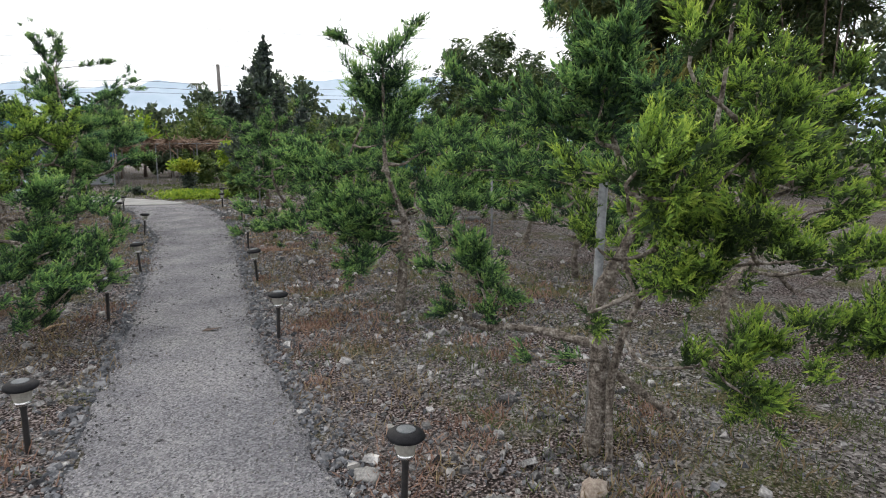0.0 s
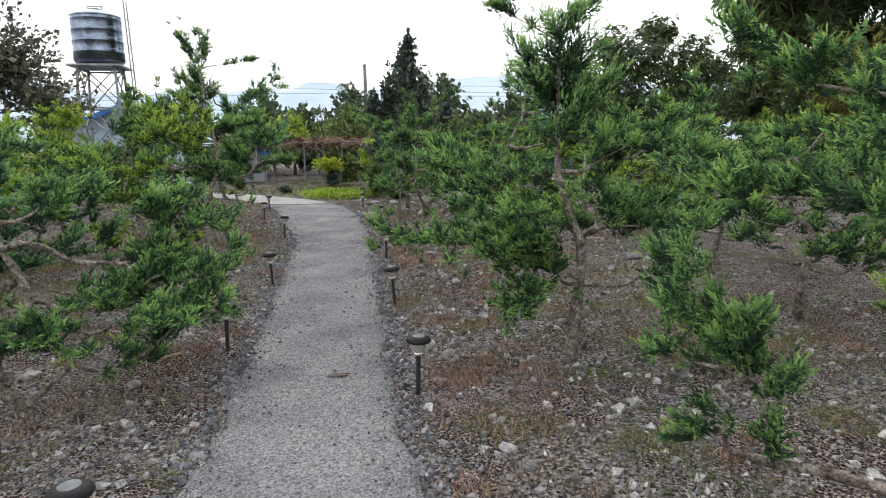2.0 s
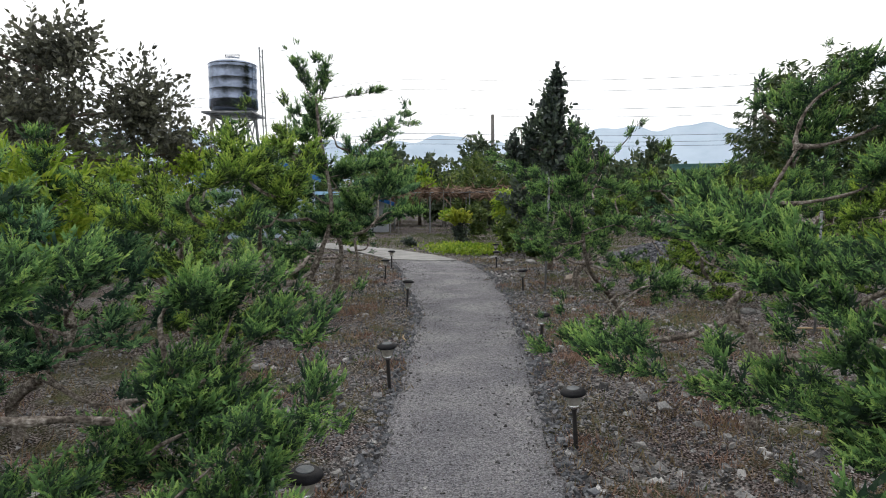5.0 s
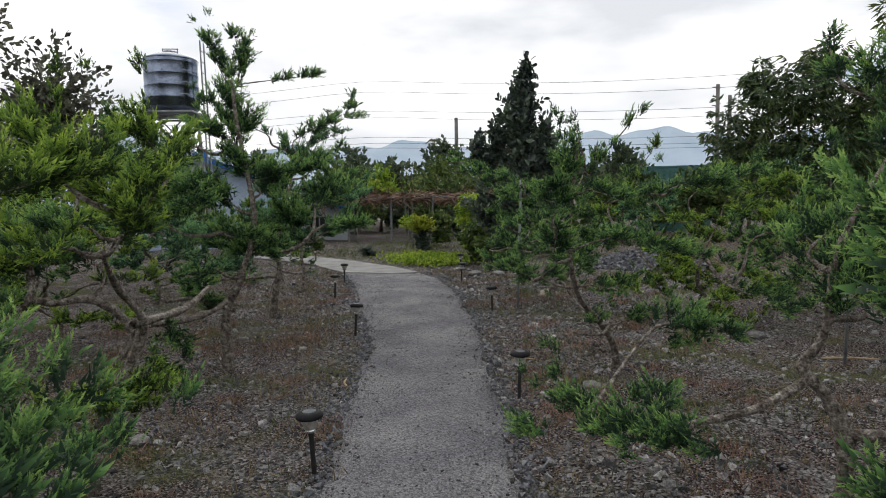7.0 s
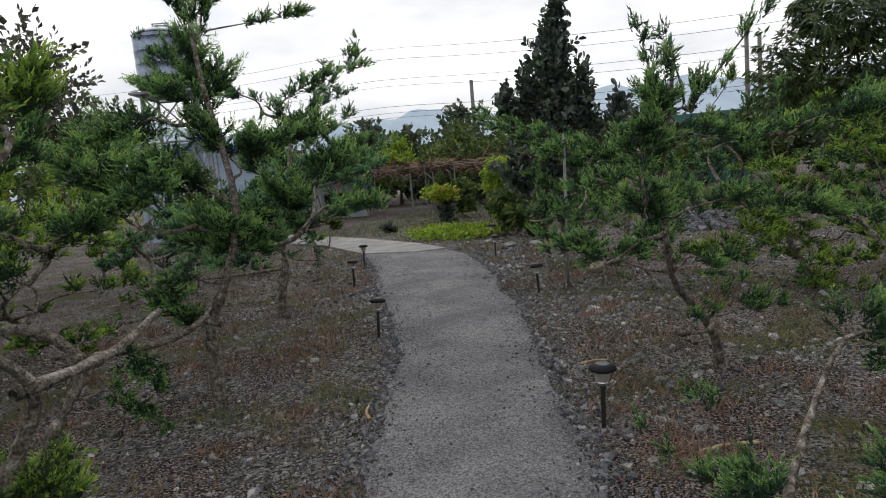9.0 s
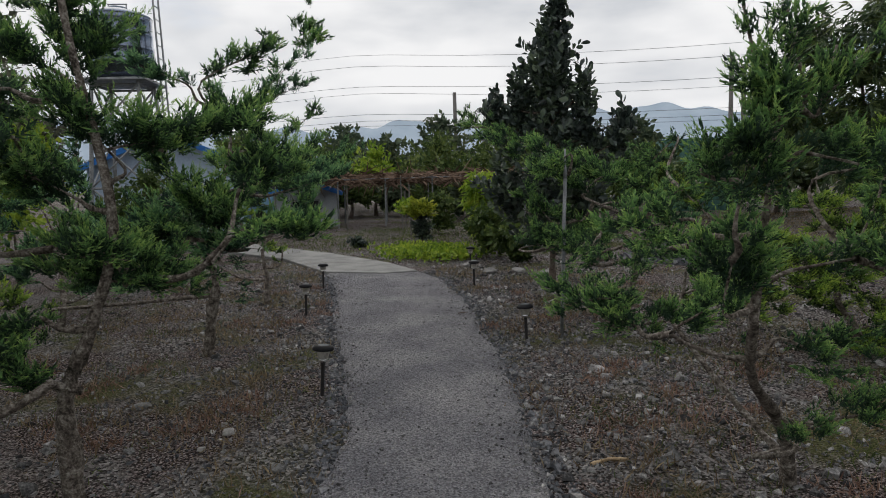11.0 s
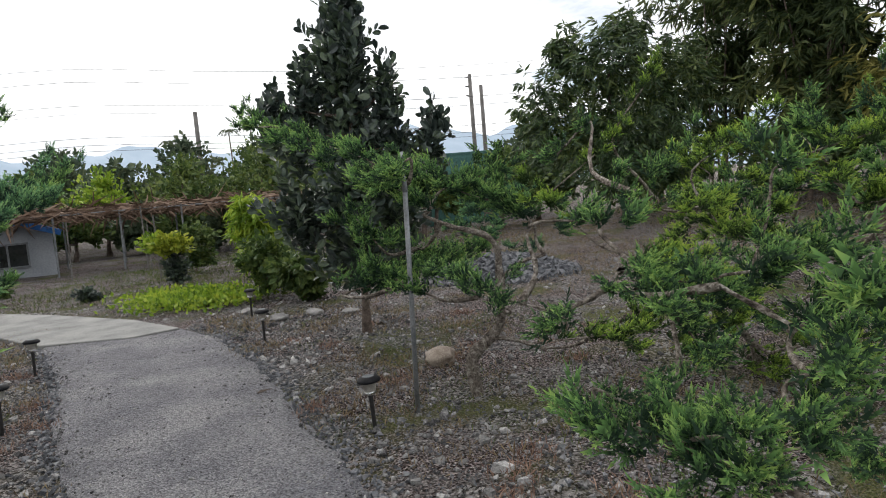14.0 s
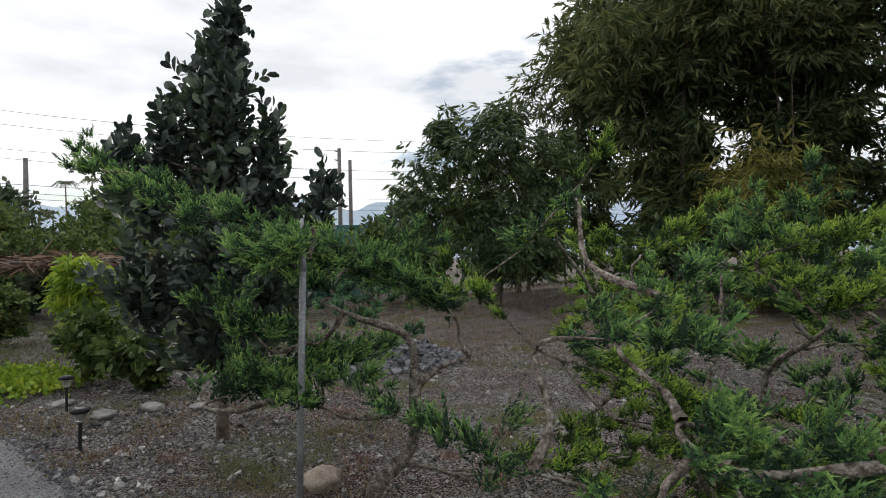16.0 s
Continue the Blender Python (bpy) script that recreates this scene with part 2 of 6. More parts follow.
def mesh_of(name, verts, faces, mat, smooth=False, growth_shade=None):
    me = bpy.data.meshes.new(name)
    verts, faces = np.asarray(verts, np.float32), np.asarray(faces, np.int32)
    k = faces.shape[1]
    me.vertices.add(len(verts))
    me.vertices.foreach_set("co", verts.ravel())
    me.loops.add(faces.size)
    me.loops.foreach_set("vertex_index", faces.ravel())
    me.polygons.add(len(faces))
    me.polygons.foreach_set("loop_start", np.arange(0, faces.size, k, dtype=np.int32))
    me.polygons.foreach_set("loop_total", np.full(len(faces), k, np.int32))
    me.polygons.foreach_set("use_smooth", np.full(len(faces), smooth, bool))
    if growth_shade is not None:
        me.attributes.new("growth_shade", "FLOAT", "POINT").data.foreach_set("value", np.asarray(growth_shade, np.float32))
    me.materials.append(mat)
    me.update(calc_edges=True)
    return me


def piece(name, me, parent=None, label="", at=None):
    ob = new(name, me)
    if parent is not None:
        ob.parent = parent
    if at is not None:
        ob.matrix_basis = at
    if label:
        ob["label"] = label
    return ob


def part(name, bm, mat, parent, label="", smooth=False, at=None):
    me = bpy.data.meshes.new(name)
    for f in bm.faces:
        f.smooth = smooth
    bm.to_mesh(me)
    bm.free()
    me.materials.append(mat)
    return piece(name, me, parent, label, at)


def thing(name, at, label, category, group="", kind=""):
    ob = new(name)
    ob.empty_display_size = 0.1
    ob.matrix_basis = at
    return tagged(ob, label, category, group, kind)


def box(sx, sy, sz, at=(0, 0, 0), bevel=0.0, turn=None):
    bm = bmesh.new()
    bmesh.ops.create_cube(bm, size=1, matrix=Matrix.Diagonal((sx, sy, sz, 1)))
    if bevel:
        bmesh.ops.bevel(bm, geom=bm.edges[:], offset=bevel, segments=2, affect="EDGES", profile=0.6)
    bmesh.ops.transform(bm, matrix=Matrix.Translation(at) @ (turn or Matrix()), verts=bm.verts)
    return bm


def lathe(profile, n=20, at=(0, 0, 0)):
    """Turned body: (radius, height) from foot to top."""
    bm = bmesh.new()
    rings = [[bm.verts.new((at[0] + r * math.cos(2 * math.pi * i / n), at[1] + r * math.sin(2 * math.pi * i / n), at[2] + z)) for i in range(n)] for r, z in profile]
    for a, b in zip(rings, rings[1:]):
        for i in range(n):
            bm.faces.new((a[i], a[(i + 1) % n], b[(i + 1) % n], b[i]))
    bm.faces.new(rings[0][::-1])
    bm.faces.new(rings[-1])
    return bm


def rod(a, b, r, n=8, r2=None):
    a, b = Vector(a), Vector(b)
    bm = lathe([(r, 0), (r if r2 is None else r2, (b - a).length)], n)
    bmesh.ops.transform(bm, matrix=Matrix.Translation(a) @ (b - a).to_track_quat("Z", "Y").to_matrix().to_4x4(), verts=bm.verts)
    return bm


def joined(bms):
    out = bmesh.new()
    for b in bms:
        me = bpy.data.meshes.new("tmp")
        b.to_mesh(me)
        b.free()
        out.from_mesh(me)
        bpy.data.meshes.remove(me)
    return out


def smooth_line(points, per=5):
    """Catmull-Rom through the points."""
    p = np.array(points, float)
    p = np.vstack([2 * p[0] - p[1], p, 2 * p[-1] - p[-2]])
    out = []
    for i in range(1, len(p) - 2):
        for s in np.arange(per) / per:
            out.append(0.5 * (2 * p[i] + (p[i + 1] - p[i - 1]) * s + (2 * p[i - 1] - 5 * p[i] + 4 * p[i + 1] - p[i + 2]) * s * s + (3 * p[i] - p[i - 1] - 3 * p[i + 1] + p[i + 2]) * s ** 3))
    out.append(p[-2])
    return np.array(out)


def limb_mesh(name, points, r0, r1, mat, n=9, knots=0.14, per=5):
    """A tapered, knotty stem along the points."""
    line = smooth_line(points, per)
    m = len(line)
    tan = np.gradient(line, axis=0)
    tan /= np.linalg.norm(tan, axis=1, keepdims=True) + 1e-9
    side = np.cross(tan, (0.31, 0.22, 0.93))
    side /= np.linalg.norm(side, axis=1, keepdims=True) + 1e-9
    up = np.cross(side, tan)
    s = np.linspace(0, 1, m)
    rad = (r0 + (r1 - r0) * s ** 0.7)[:, None] * (1 + knots * RNG.normal(size=(m, n)))
    rad[:, :] *= (1 + 0.12 * np.sin(s * 23 + RNG.uniform(0, 6)))[:, None]
    a = np.arange(n) * 2 * math.pi / n
    v = line[:, None] + rad[..., None] * (np.cos(a)[None, :, None] * side[:, None] + np.sin(a)[None, :, None] * up[:, None])
    v = np.vstack([v.reshape(-1, 3), line[-1:]])
    f = []
    for i in range(m - 1):
        for j in range(n):
            f.append((i * n + j, i * n + (j + 1) % n, (i + 1) * n + (j + 1) % n))
            f.append((i * n + j, (i + 1) * n + (j + 1) % n, (i + 1) * n + j))
    for j in range(n):
        f.append(((m - 1) * n + j, (m - 1) * n + (j + 1) % n, m * n))
    return mesh_of(name, v, f, mat, True)


# ---- juniper foliage ----
def plume_kind(shoots):
    """One finger-like spray of unit length along z: narrow pointed scale shoots that hug its axis and fan at its tip."""
    v, f, g = [], [], []
    for i in range(shoots):
        h = (i + 0.5) / shoots
        ang = i * 2.4 + RNG.uniform(-0.5, 0.5)
        lean = RNG.uniform(0.45, 1.05) * (1 - 0.5 * h)
        ln = 0.32 * (1 - 0.3 * h) * RNG.uniform(0.75, 1.3)
        out = np.array([math.cos(ang), math.sin(ang), 0])
        d = out * math.sin(lean) + np.array([0, 0, math.cos(lean)])
        w = np.cross(d, out + (0, 0, 0.01))
        w /= np.linalg.norm(w)
        b = np.array([0.06 * h * h, 0, 0.8 * h])
        width = 0.05 * RNG.uniform(0.7, 1.35)
        k = len(v)
        v += [b - w * width, b + w * width, b + d * ln]
        f += [(k, k + 1, k + 2)]
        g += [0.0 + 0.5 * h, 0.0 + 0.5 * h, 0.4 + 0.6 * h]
    return np.array(v), np.array(f), np.array(g)


PLUMES = [plume_kind(9) for _ in range(7)]


def turned(dirs, spin):
    """Rotation matrices that carry z to each direction, spun about it."""
    d = dirs / (np.linalg.norm(dirs, axis=1, keepdims=True) + 1e-9)
    ref = np.where(np.abs(d[:, 2:3]) > 0.9, np.array([[1.0, 0, 0]]), np.array([[0, 0, 1.0]]))
    x = np.cross(ref, d)
    x /= np.linalg.norm(x, axis=1, keepdims=True)
    y = np.cross(d, x)
    c, s = np.cos(spin)[:, None], np.sin(spin)[:, None]
    return np.stack([x * c + y * s, y * c - x * s, d], axis=2)


def scatter(kinds, place, dirs, size, age_shade=None):
    """Copies of the kinds' meshes at the places, joined: vertices, faces, tone of maturity and painted shade."""
    V, F, Gr, base = [], [], [], 0
    pick = RNG.integers(0, len(kinds), len(place))
    R = turned(dirs, RNG.uniform(0, 6.28, len(place)))
    for k, (v, f, g) in enumerate(kinds):
        ix = np.nonzero(pick == k)[0]
        if not len(ix):
            continue
        w = np.einsum("mij,nj->mni", R[ix], v) * size[ix][:, None, None] + place[ix][:, None]
        V.append(w.reshape(-1, 3))
        F.append((f[None] + (np.arange(len(ix)) * len(v))[:, None, None]).reshape(-1, f.shape[1]) + base)
        Gr.append(np.tile(g, len(ix)) + (0 if age_shade is None else np.repeat(age_shade[ix], len(v))))
        base += len(ix) * len(v)
    return np.vstack(V), np.vstack(F), np.hstack(Gr)


def frond(p0, p1, r, density, size):
    """Plumes of one frond along p0 to p1: branchlets that sweep forward and sideways, each feathered with plumes."""
    p0, p1 = np.array(p0), np.array(p1)
    ax = p1 - p0
    ln = np.linalg.norm(ax)
    axn = ax / (ln + 1e-9)
    flat = np.cross(axn, (0, 0, 1.0))
    flat = flat / (np.linalg.norm(flat) + 1e-9) if np.linalg.norm(flat) > 0.2 else np.array([1.0, 0, 0])
    inner, outer = 6, 21
    k = inner + outer
    count = max(2, int(0.98 * density * (4 * r * r + 4.2 * r * ln) / (size / 0.13) ** 2 / 13 * 0.315))
    s = RNG.uniform(-0.1, 1.0, count)
    up = np.cross(flat, axn)
    ang = RNG.uniform(0, 6.28, count)
    across = np.cos(ang)[:, None] * flat + (0.34 * np.sin(ang) + 0.08)[:, None] * up
    d = axn * RNG.uniform(0.3, 1.3, count)[:, None] + across + np.array([0, 0, 0.12]) + RNG.normal(0, 0.15, (count, 3))
    d /= np.linalg.norm(d, axis=1, keepdims=True)
    reach = r * RNG.uniform(0.8, 2.2, count) * (1 - 0.35 * np.clip(s, 0, 1))
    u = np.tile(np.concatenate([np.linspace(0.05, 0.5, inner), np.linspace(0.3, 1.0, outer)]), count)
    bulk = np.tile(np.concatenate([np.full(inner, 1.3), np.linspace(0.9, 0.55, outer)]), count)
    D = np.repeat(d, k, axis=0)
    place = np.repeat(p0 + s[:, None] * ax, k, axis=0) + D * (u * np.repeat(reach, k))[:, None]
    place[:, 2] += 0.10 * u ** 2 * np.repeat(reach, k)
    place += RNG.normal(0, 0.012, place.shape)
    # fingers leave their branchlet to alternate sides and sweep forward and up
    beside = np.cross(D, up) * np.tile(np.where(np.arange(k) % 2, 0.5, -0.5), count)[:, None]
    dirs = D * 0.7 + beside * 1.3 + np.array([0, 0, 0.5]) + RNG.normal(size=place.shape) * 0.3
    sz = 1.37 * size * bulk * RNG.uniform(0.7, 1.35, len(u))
    # darker towards the branchlet's foot: older scales plus inner shade put into the colour
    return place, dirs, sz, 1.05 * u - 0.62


def pad_mesh(p0, p1, r, density, mat, size=0.13):
    """A pad: one frond along p0 to p1, and for broad pads two more that fan out to its sides."""
    p0, p1 = np.array(p0, float), np.array(p1, float)
    ax = p1 - p0
    if r < 0.07:
        fronds = [frond(p0, p1, r, density * 2.2, size)]
    else:
        fronds = [frond(p0, p0 + ax * 1.2, r * 0.95, density, size)]
        # long young shoots that stand out of the pad
        for _ in range(3):
            q = p0 + ax * RNG.uniform(0.3, 1.15) + RNG.normal(0, 0.35 * r, 3)
            d = ax / (np.linalg.norm(ax) + 1e-6) * 0.8 + RNG.normal(0, 0.5, 3) + (0, 0, 0.35)
            fronds.append(frond(q, q + d / np.linalg.norm(d) * RNG.uniform(0.14, 0.38), 0.018, density * 2.0, size * 0.6))
    if r > 0.07 and ax[2] > 0.75 * np.linalg.norm(ax):
        for i in range(4):
            a = 1.57 * i + RNG.uniform(-0.4, 0.4)
            q = p0 + ax * (0.1 + 0.2 * i)
            fronds.append(frond(q, q + np.array([math.cos(a) * r, math.sin(a) * r, 0.45 * ax[2]]), r * 0.75, density, size))
    elif r > 0.07:
        for sgn in (-1, 1):
            a = sgn * RNG.uniform(0.5, 1.0)
            c, s = math.cos(a), math.sin(a)
            out = np.array([c * ax[0] - s * ax[1], s * ax[0] + c * ax[1], ax[2] * 0.5])
            ln = np.linalg.norm(out) + 1e-6
            out = out / ln * (0.7 * ln + 0.12)
            q = p0 + ax * RNG.uniform(0.0, 0.35) + np.array([0, 0, RNG.uniform(-0.25, 0.2) * r])
            fronds.append(frond(q, q + out, r * 0.8, density, size))
    place, dirs, sz, age_shade = (np.concatenate(c) for c in zip(*fronds))
    v, f, g = scatter(PLUMES, place, dirs, sz, age_shade)
    return mesh_of("foliage_pad", v, f, mat, growth_shade=g)


def juniper(base, trunk, pads, density=300, mat=None, size=0.07, girth=0.05, bare=(), label="", stakes=()):
    """A trained juniper: bent trunk, a limb to each foliage pad. Points are relative to the base."""
    mat = mat or M_JUNIPER
    ob = thing("juniper_tree", pose(base[0], base[1], 0), label or "trained juniper with twisted grey-brown trunk and feathery green pads", "tree", "junipers beside the path")
    piece("trunk", limb_mesh("trunk", trunk, girth, girth * 0.2, M_BARK, 10, 0.1, 8), ob)
    wood = [smooth_line(trunk, 6)]
    for pts, r in bare:
        piece("limb", limb_mesh("limb", pts, r, r * 0.6, M_BARK, 8, 0.1, 5), ob, "bare pruned grey limb")
        wood.append(smooth_line(pts, 6))
    line = wood[0]
    order = sorted(pads, key=lambda q: np.linalg.norm(line - np.array(q[0]), axis=1).min())
    for p0, p1, r in order:
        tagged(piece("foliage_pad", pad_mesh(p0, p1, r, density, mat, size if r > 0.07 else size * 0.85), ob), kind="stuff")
        p0v, p1v = np.array(p0), np.array(p1)
        # the limb leaves the nearest wood a little below its pad
        w = np.vstack(wood)
        dist = np.linalg.norm(w - p0v, axis=1) + 0.9 * np.maximum(0, w[:, 2] - p0v[2] + 0.04) + 0.3 * (w[:, 2] < 0.2)
        a = w[int(np.argmin(dist))]
        gap = np.linalg.norm(p0v - a)
        mid = (a + p0v) / 2 + np.array([RNG.uniform(-0.15, 0.15), RNG.uniform(-0.15, 0.15), -0.1]) * gap
        end = p0v + 0.75 * (p1v - p0v)
        pts = [a, mid, p0v, end] if gap > 0.12 else [a, p0v + (0, 0, 0.01), end]
        piece("limb", limb_mesh("limb", pts, min(girth * 0.42, 0.006 + 0.03 * gap + 0.05 * r), 0.004, M_BARK, 6, 0.12, 4), ob)
        wood.append(smooth_line(pts, 4))
    return ob


# ---- broad leaves ----
def leaf_kind(width, droop, fold=0.25):
    """A pointed leaf of unit length along z, folded on its midrib and bent over."""
    w = width / 2
    v = np.array([(0, 0, 0), (w, fold * w - droop * 0.15, 0.5), (0, -droop * 0.2, 0.5), (-w, fold * w - droop * 0.15, 0.5), (0, -droop, 1.0)])
    f = np.array([(0, 1, 2), (0, 2, 3), (1, 4, 2), (4, 3, 2)])
    return v, f, np.zeros(5)


def oval_leaf(width, droop, fold=0.25):
    """A rounded leaf of unit length along z."""
    w = width / 2
    v = np.array([(0, 0, 0), (w * 0.8, fold * w, 0.3), (0, 0, 0.35), (-w * 0.8, fold * w, 0.3), (w, fold * w - droop * 0.3, 0.7), (0, -droop * 0.4, 0.7), (-w, fold * w - droop * 0.3, 0.7), (w * 0.4, -droop * 0.8, 0.96), (-w * 0.4, -droop * 0.8, 0.96)])
    f = np.array([(0, 1, 2), (0, 2, 3), (1, 4, 2), (4, 5, 2), (2, 5, 3), (5, 6, 3), (4, 7, 5), (5, 7, 8), (5, 8, 6)])
    return v, f, np.zeros(9)


LANCE = [leaf_kind(0.24, 0.35), leaf_kind(0.2, 0.5), leaf_kind(0.28, 0.2)]


def low_leaf(width):
    w = width / 2
    return np.array([(0, 0, 0), (w, 0.08, 0.5), (0, 0, 1.0), (-w, 0.08, 0.5)]), np.array([(0, 1, 2), (0, 2, 3)]), np.zeros(4)


SMALL = [low_leaf(0.6), low_leaf(0.5), low_leaf(0.75)]
NARROW = [low_leaf(0.2), low_leaf(0.14), low_leaf(0.26)]


def leaf_cloud(name, centre, radii, twigs, per_twig, leaf, kinds, mat, lift=0.3, hollow=0.5, twig_len=0.3, droop=0.0):
    """Leaves set along many short twigs that point out of an ellipsoid."""
    c, R = np.array(centre, float), np.array(radii, float)
    d = RNG.normal(size=(twigs, 3))
    d /= np.linalg.norm(d, axis=1, keepdims=True)
    reach = RNG.uniform(hollow, 1.0, twigs) * (0.86 + 0.2 * np.sin(d[:, 0] * 5 + c[0]) * np.sin(d[:, 1] * 6 + c[1]) + 0.12 * np.sin(d[:, 2] * 9))
    tip = c + d * R * reach[:, None]
    td = d * (1, 1, 0.6) + np.array([0, 0, lift]) + RNG.normal(size=(twigs, 3)) * 0.25
    td /= np.linalg.norm(td, axis=1, keepdims=True)
    s = np.tile(np.linspace(-1, 0, per_twig), twigs)
    td_all = np.repeat(td, per_twig, axis=0)
    place = np.repeat(tip, per_twig, axis=0) + td_all * (s * twig_len)[:, None]
    n = len(place)
    side = RNG.normal(size=(n, 3))
    side -= td_all * (side * td_all).sum(1, keepdims=True)
    side /= np.linalg.norm(side, axis=1, keepdims=True)
    dirs = side * (0.35 - 0.75 * s)[:, None] + td_all * 0.6 - np.array([0, 0, droop])
    v, f, _ = scatter(kinds, place, dirs, leaf * RNG.uniform(0.65, 1.2, n))
    return mesh_of(name, v, f, mat)


def broad_tree(name, base, trunk, clouds, kinds, mat, leaf, label, group="", girth=0.07, bark=None, lift=0.3, droop=0.0, twig_len=0.3, per=8, hollow=0.4, category="tree"):
    """Trunk, a limb to each leaf cloud, and the clouds: (centre, radii, twigs), relative to the base."""
    ob = thing(name, pose(base[0], base[1], 0), label, category, group)
    piece("trunk", limb_mesh("trunk", trunk, girth, girth * 0.25, bark or M_BARK_DARK, 10), ob)
    line = smooth_line(trunk, 6)
    for c, R, n in clouds:
        piece("crown", leaf_cloud("crown", c, R, n, per, leaf, kinds, mat, lift, hollow, twig_len, droop), ob)
        cv = np.array(c, float)
        a = line[int(np.argmin(np.linalg.norm(line - cv, axis=1) + 1.5 * np.maximum(0, line[:, 2] - cv[2] + 0.2)))]
        if np.linalg.norm(cv - a) > 0.15:
            piece("limb", limb_mesh("limb", [a, (a + cv) / 2 + (0, 0, -0.06), cv], girth * 0.45, girth * 0.1, bark or M_BARK_DARK, 7, 0.1, 4), ob)
    return ob


# ---- ground, path ----
LEVEL = 0.05
PATH_Y = np.array([-6.0, -3.0, 0.0, 2.45, 3.35, 4.7, 6.1, 7.4, 8.6, 10.3, 11.8, 13.0, 14.4, 15.9, 16.6])
PATH_L = np.array([1.9, 0.62, -0.64, -1.62, -1.98, -2.45, -3.01, -3.52, -4.03, -4.68, -5.55, -6.32, -7.05, -8.05, -8.6])
PATH_R = np.array([3.05, 1.77, 0.52, -0.46, -0.86, -1.47, -1.95, -2.45, -2.88, -3.52, -4.06, -4.62, -5.25, -6.12, -6.75])
SLAB = [(-6.75, 16.55), (-7.7, 17.45), (-9.6, 18.7), (-13.2, 20.6), (-13.9, 19.5), (-10.2, 17.75), (-8.75, 16.55), (-8.3, 16.2), (-7.2, 16.2)]


def path_sides(y):
    return np.interp(y, PATH_Y, PATH_L), np.interp(y, PATH_Y, PATH_R)


def off_path(x, y):
    """Metres outside the path's edge; below zero on it."""
    l, r = path_sides(y)
    return np.where(y > 17.3, 9.0, np.maximum(l - x, x - r) * 0.9)


def ground_height(x, y):
    x, y = np.asarray(x, float), np.asarray(y, float)
    away = np.clip(off_path(x, y) / 0.4, 0, 1)
    bump = 0.022 * np.sin(x * 2.1 + 0.7 * y) * np.sin(y * 1.7 - 0.4 * x) + 0.012 * np.sin(x * 5.3 + 1.1) * np.sin(y * 4.9 + x)
    mound = 0.75 * np.exp(-(((x - 6.0) / 4.5) ** 2 + ((y - 27.0) / 3.5) ** 2))
    near_slab = np.clip((np.hypot(x + 10, (y - 18.3) * 1.6) - 2.5) / 2, 0, 1)
    return LEVEL - 0.02 + (bump + 0.02) * away * near_slab * np.exp(-((np.hypot(x, y - 9) / 60) ** 2)) + mound


def ground_material():
    m = bpy.data.materials.new("stony_soil")
    m.use_nodes = True
    n, l = m.node_tree.nodes, m.node_tree.links
    b = n["Principled BSDF"]
    b.inputs["Roughness"].default_value, b.inputs["Specular IOR Level"].default_value = 0.95, 0.15
    tc = n.new("ShaderNodeTexCoord")

    def noise_at(scale, detail=6):
        t = n.new("ShaderNodeTexNoise")
        t.inputs["Scale"].default_value, t.inputs["Detail"].default_value = scale, detail
        l.new(tc.outputs["Object"], t.inputs["Vector"])
        return t.outputs[0]

    def ramp(fac, stops):
        r = n.new("ShaderNodeValToRGB")
        e = r.color_ramp.elements
        while len(e) < len(stops):
            e.new(0.5)
        for i, (p, c) in enumerate(stops):
            e[i].position, e[i].color = p, (*c, 1)
        l.new(fac, r.inputs[0])
        return r.outputs[0]

    def blend(fac, a, c):
        x = n.new("ShaderNodeMix")
        x.data_type = "RGBA"
        l.new(fac, x.inputs[0])
        l.new(a, x.inputs[6])
        l.new(c, x.inputs[7])
        return x.outputs[2]

    # near-black low stop paints the shade of gaps between stones into the soil
    soil = ramp(noise_at(70, 10), [(0.42, (0.014, 0.011, 0.010)), (0.5, (0.112, 0.084, 0.079)), (0.57, (0.31, 0.256, 0.248)), (0.66, (0.55, 0.49, 0.475))])
    moss = ramp(noise_at(80, 10), [(0.36, (0.05, 0.062, 0.022)), (0.5, (0.12, 0.135, 0.045)), (0.7, (0.23, 0.225, 0.09))])
    grit = n.new("ShaderNodeTexVoronoi")
    grit.inputs["Scale"].default_value = 58
    l.new(tc.outputs["Object"], grit.inputs["Vector"])
    chips = ramp(grit.outputs["Color"], [(0.25, (0.022, 0.020, 0.019)), (0.5, (0.18, 0.168, 0.166)), (0.85, (0.52, 0.49, 0.48))])
    where_moss = ramp(noise_at(0.9, 4), [(0.5, (0, 0, 0)), (0.63, (0.8, 0.8, 0.8))])
    where_chip = ramp(noise_at(1.7, 6), [(0.46, (0, 0, 0)), (0.58, (0.8, 0.8, 0.8))])
    col = blend(where_chip, blend(where_moss, soil, moss), chips)
    l.new(col, b.inputs["Base Color"])
    bp = n.new("ShaderNodeBump")
    bp.inputs["Strength"].default_value, bp.inputs["Distance"].default_value = 1.0, 0.045
    mx = n.new("ShaderNodeMath")
    l.new(noise_at(70, 10), mx.inputs[0])
    l.new(grit.outputs["Distance"], mx.inputs[1])
    l.new(mx.outputs[0], bp.inputs["Height"])
    l.new(bp.outputs[0], b.inputs["Normal"])
    return m


M_GROUND = ground_material()


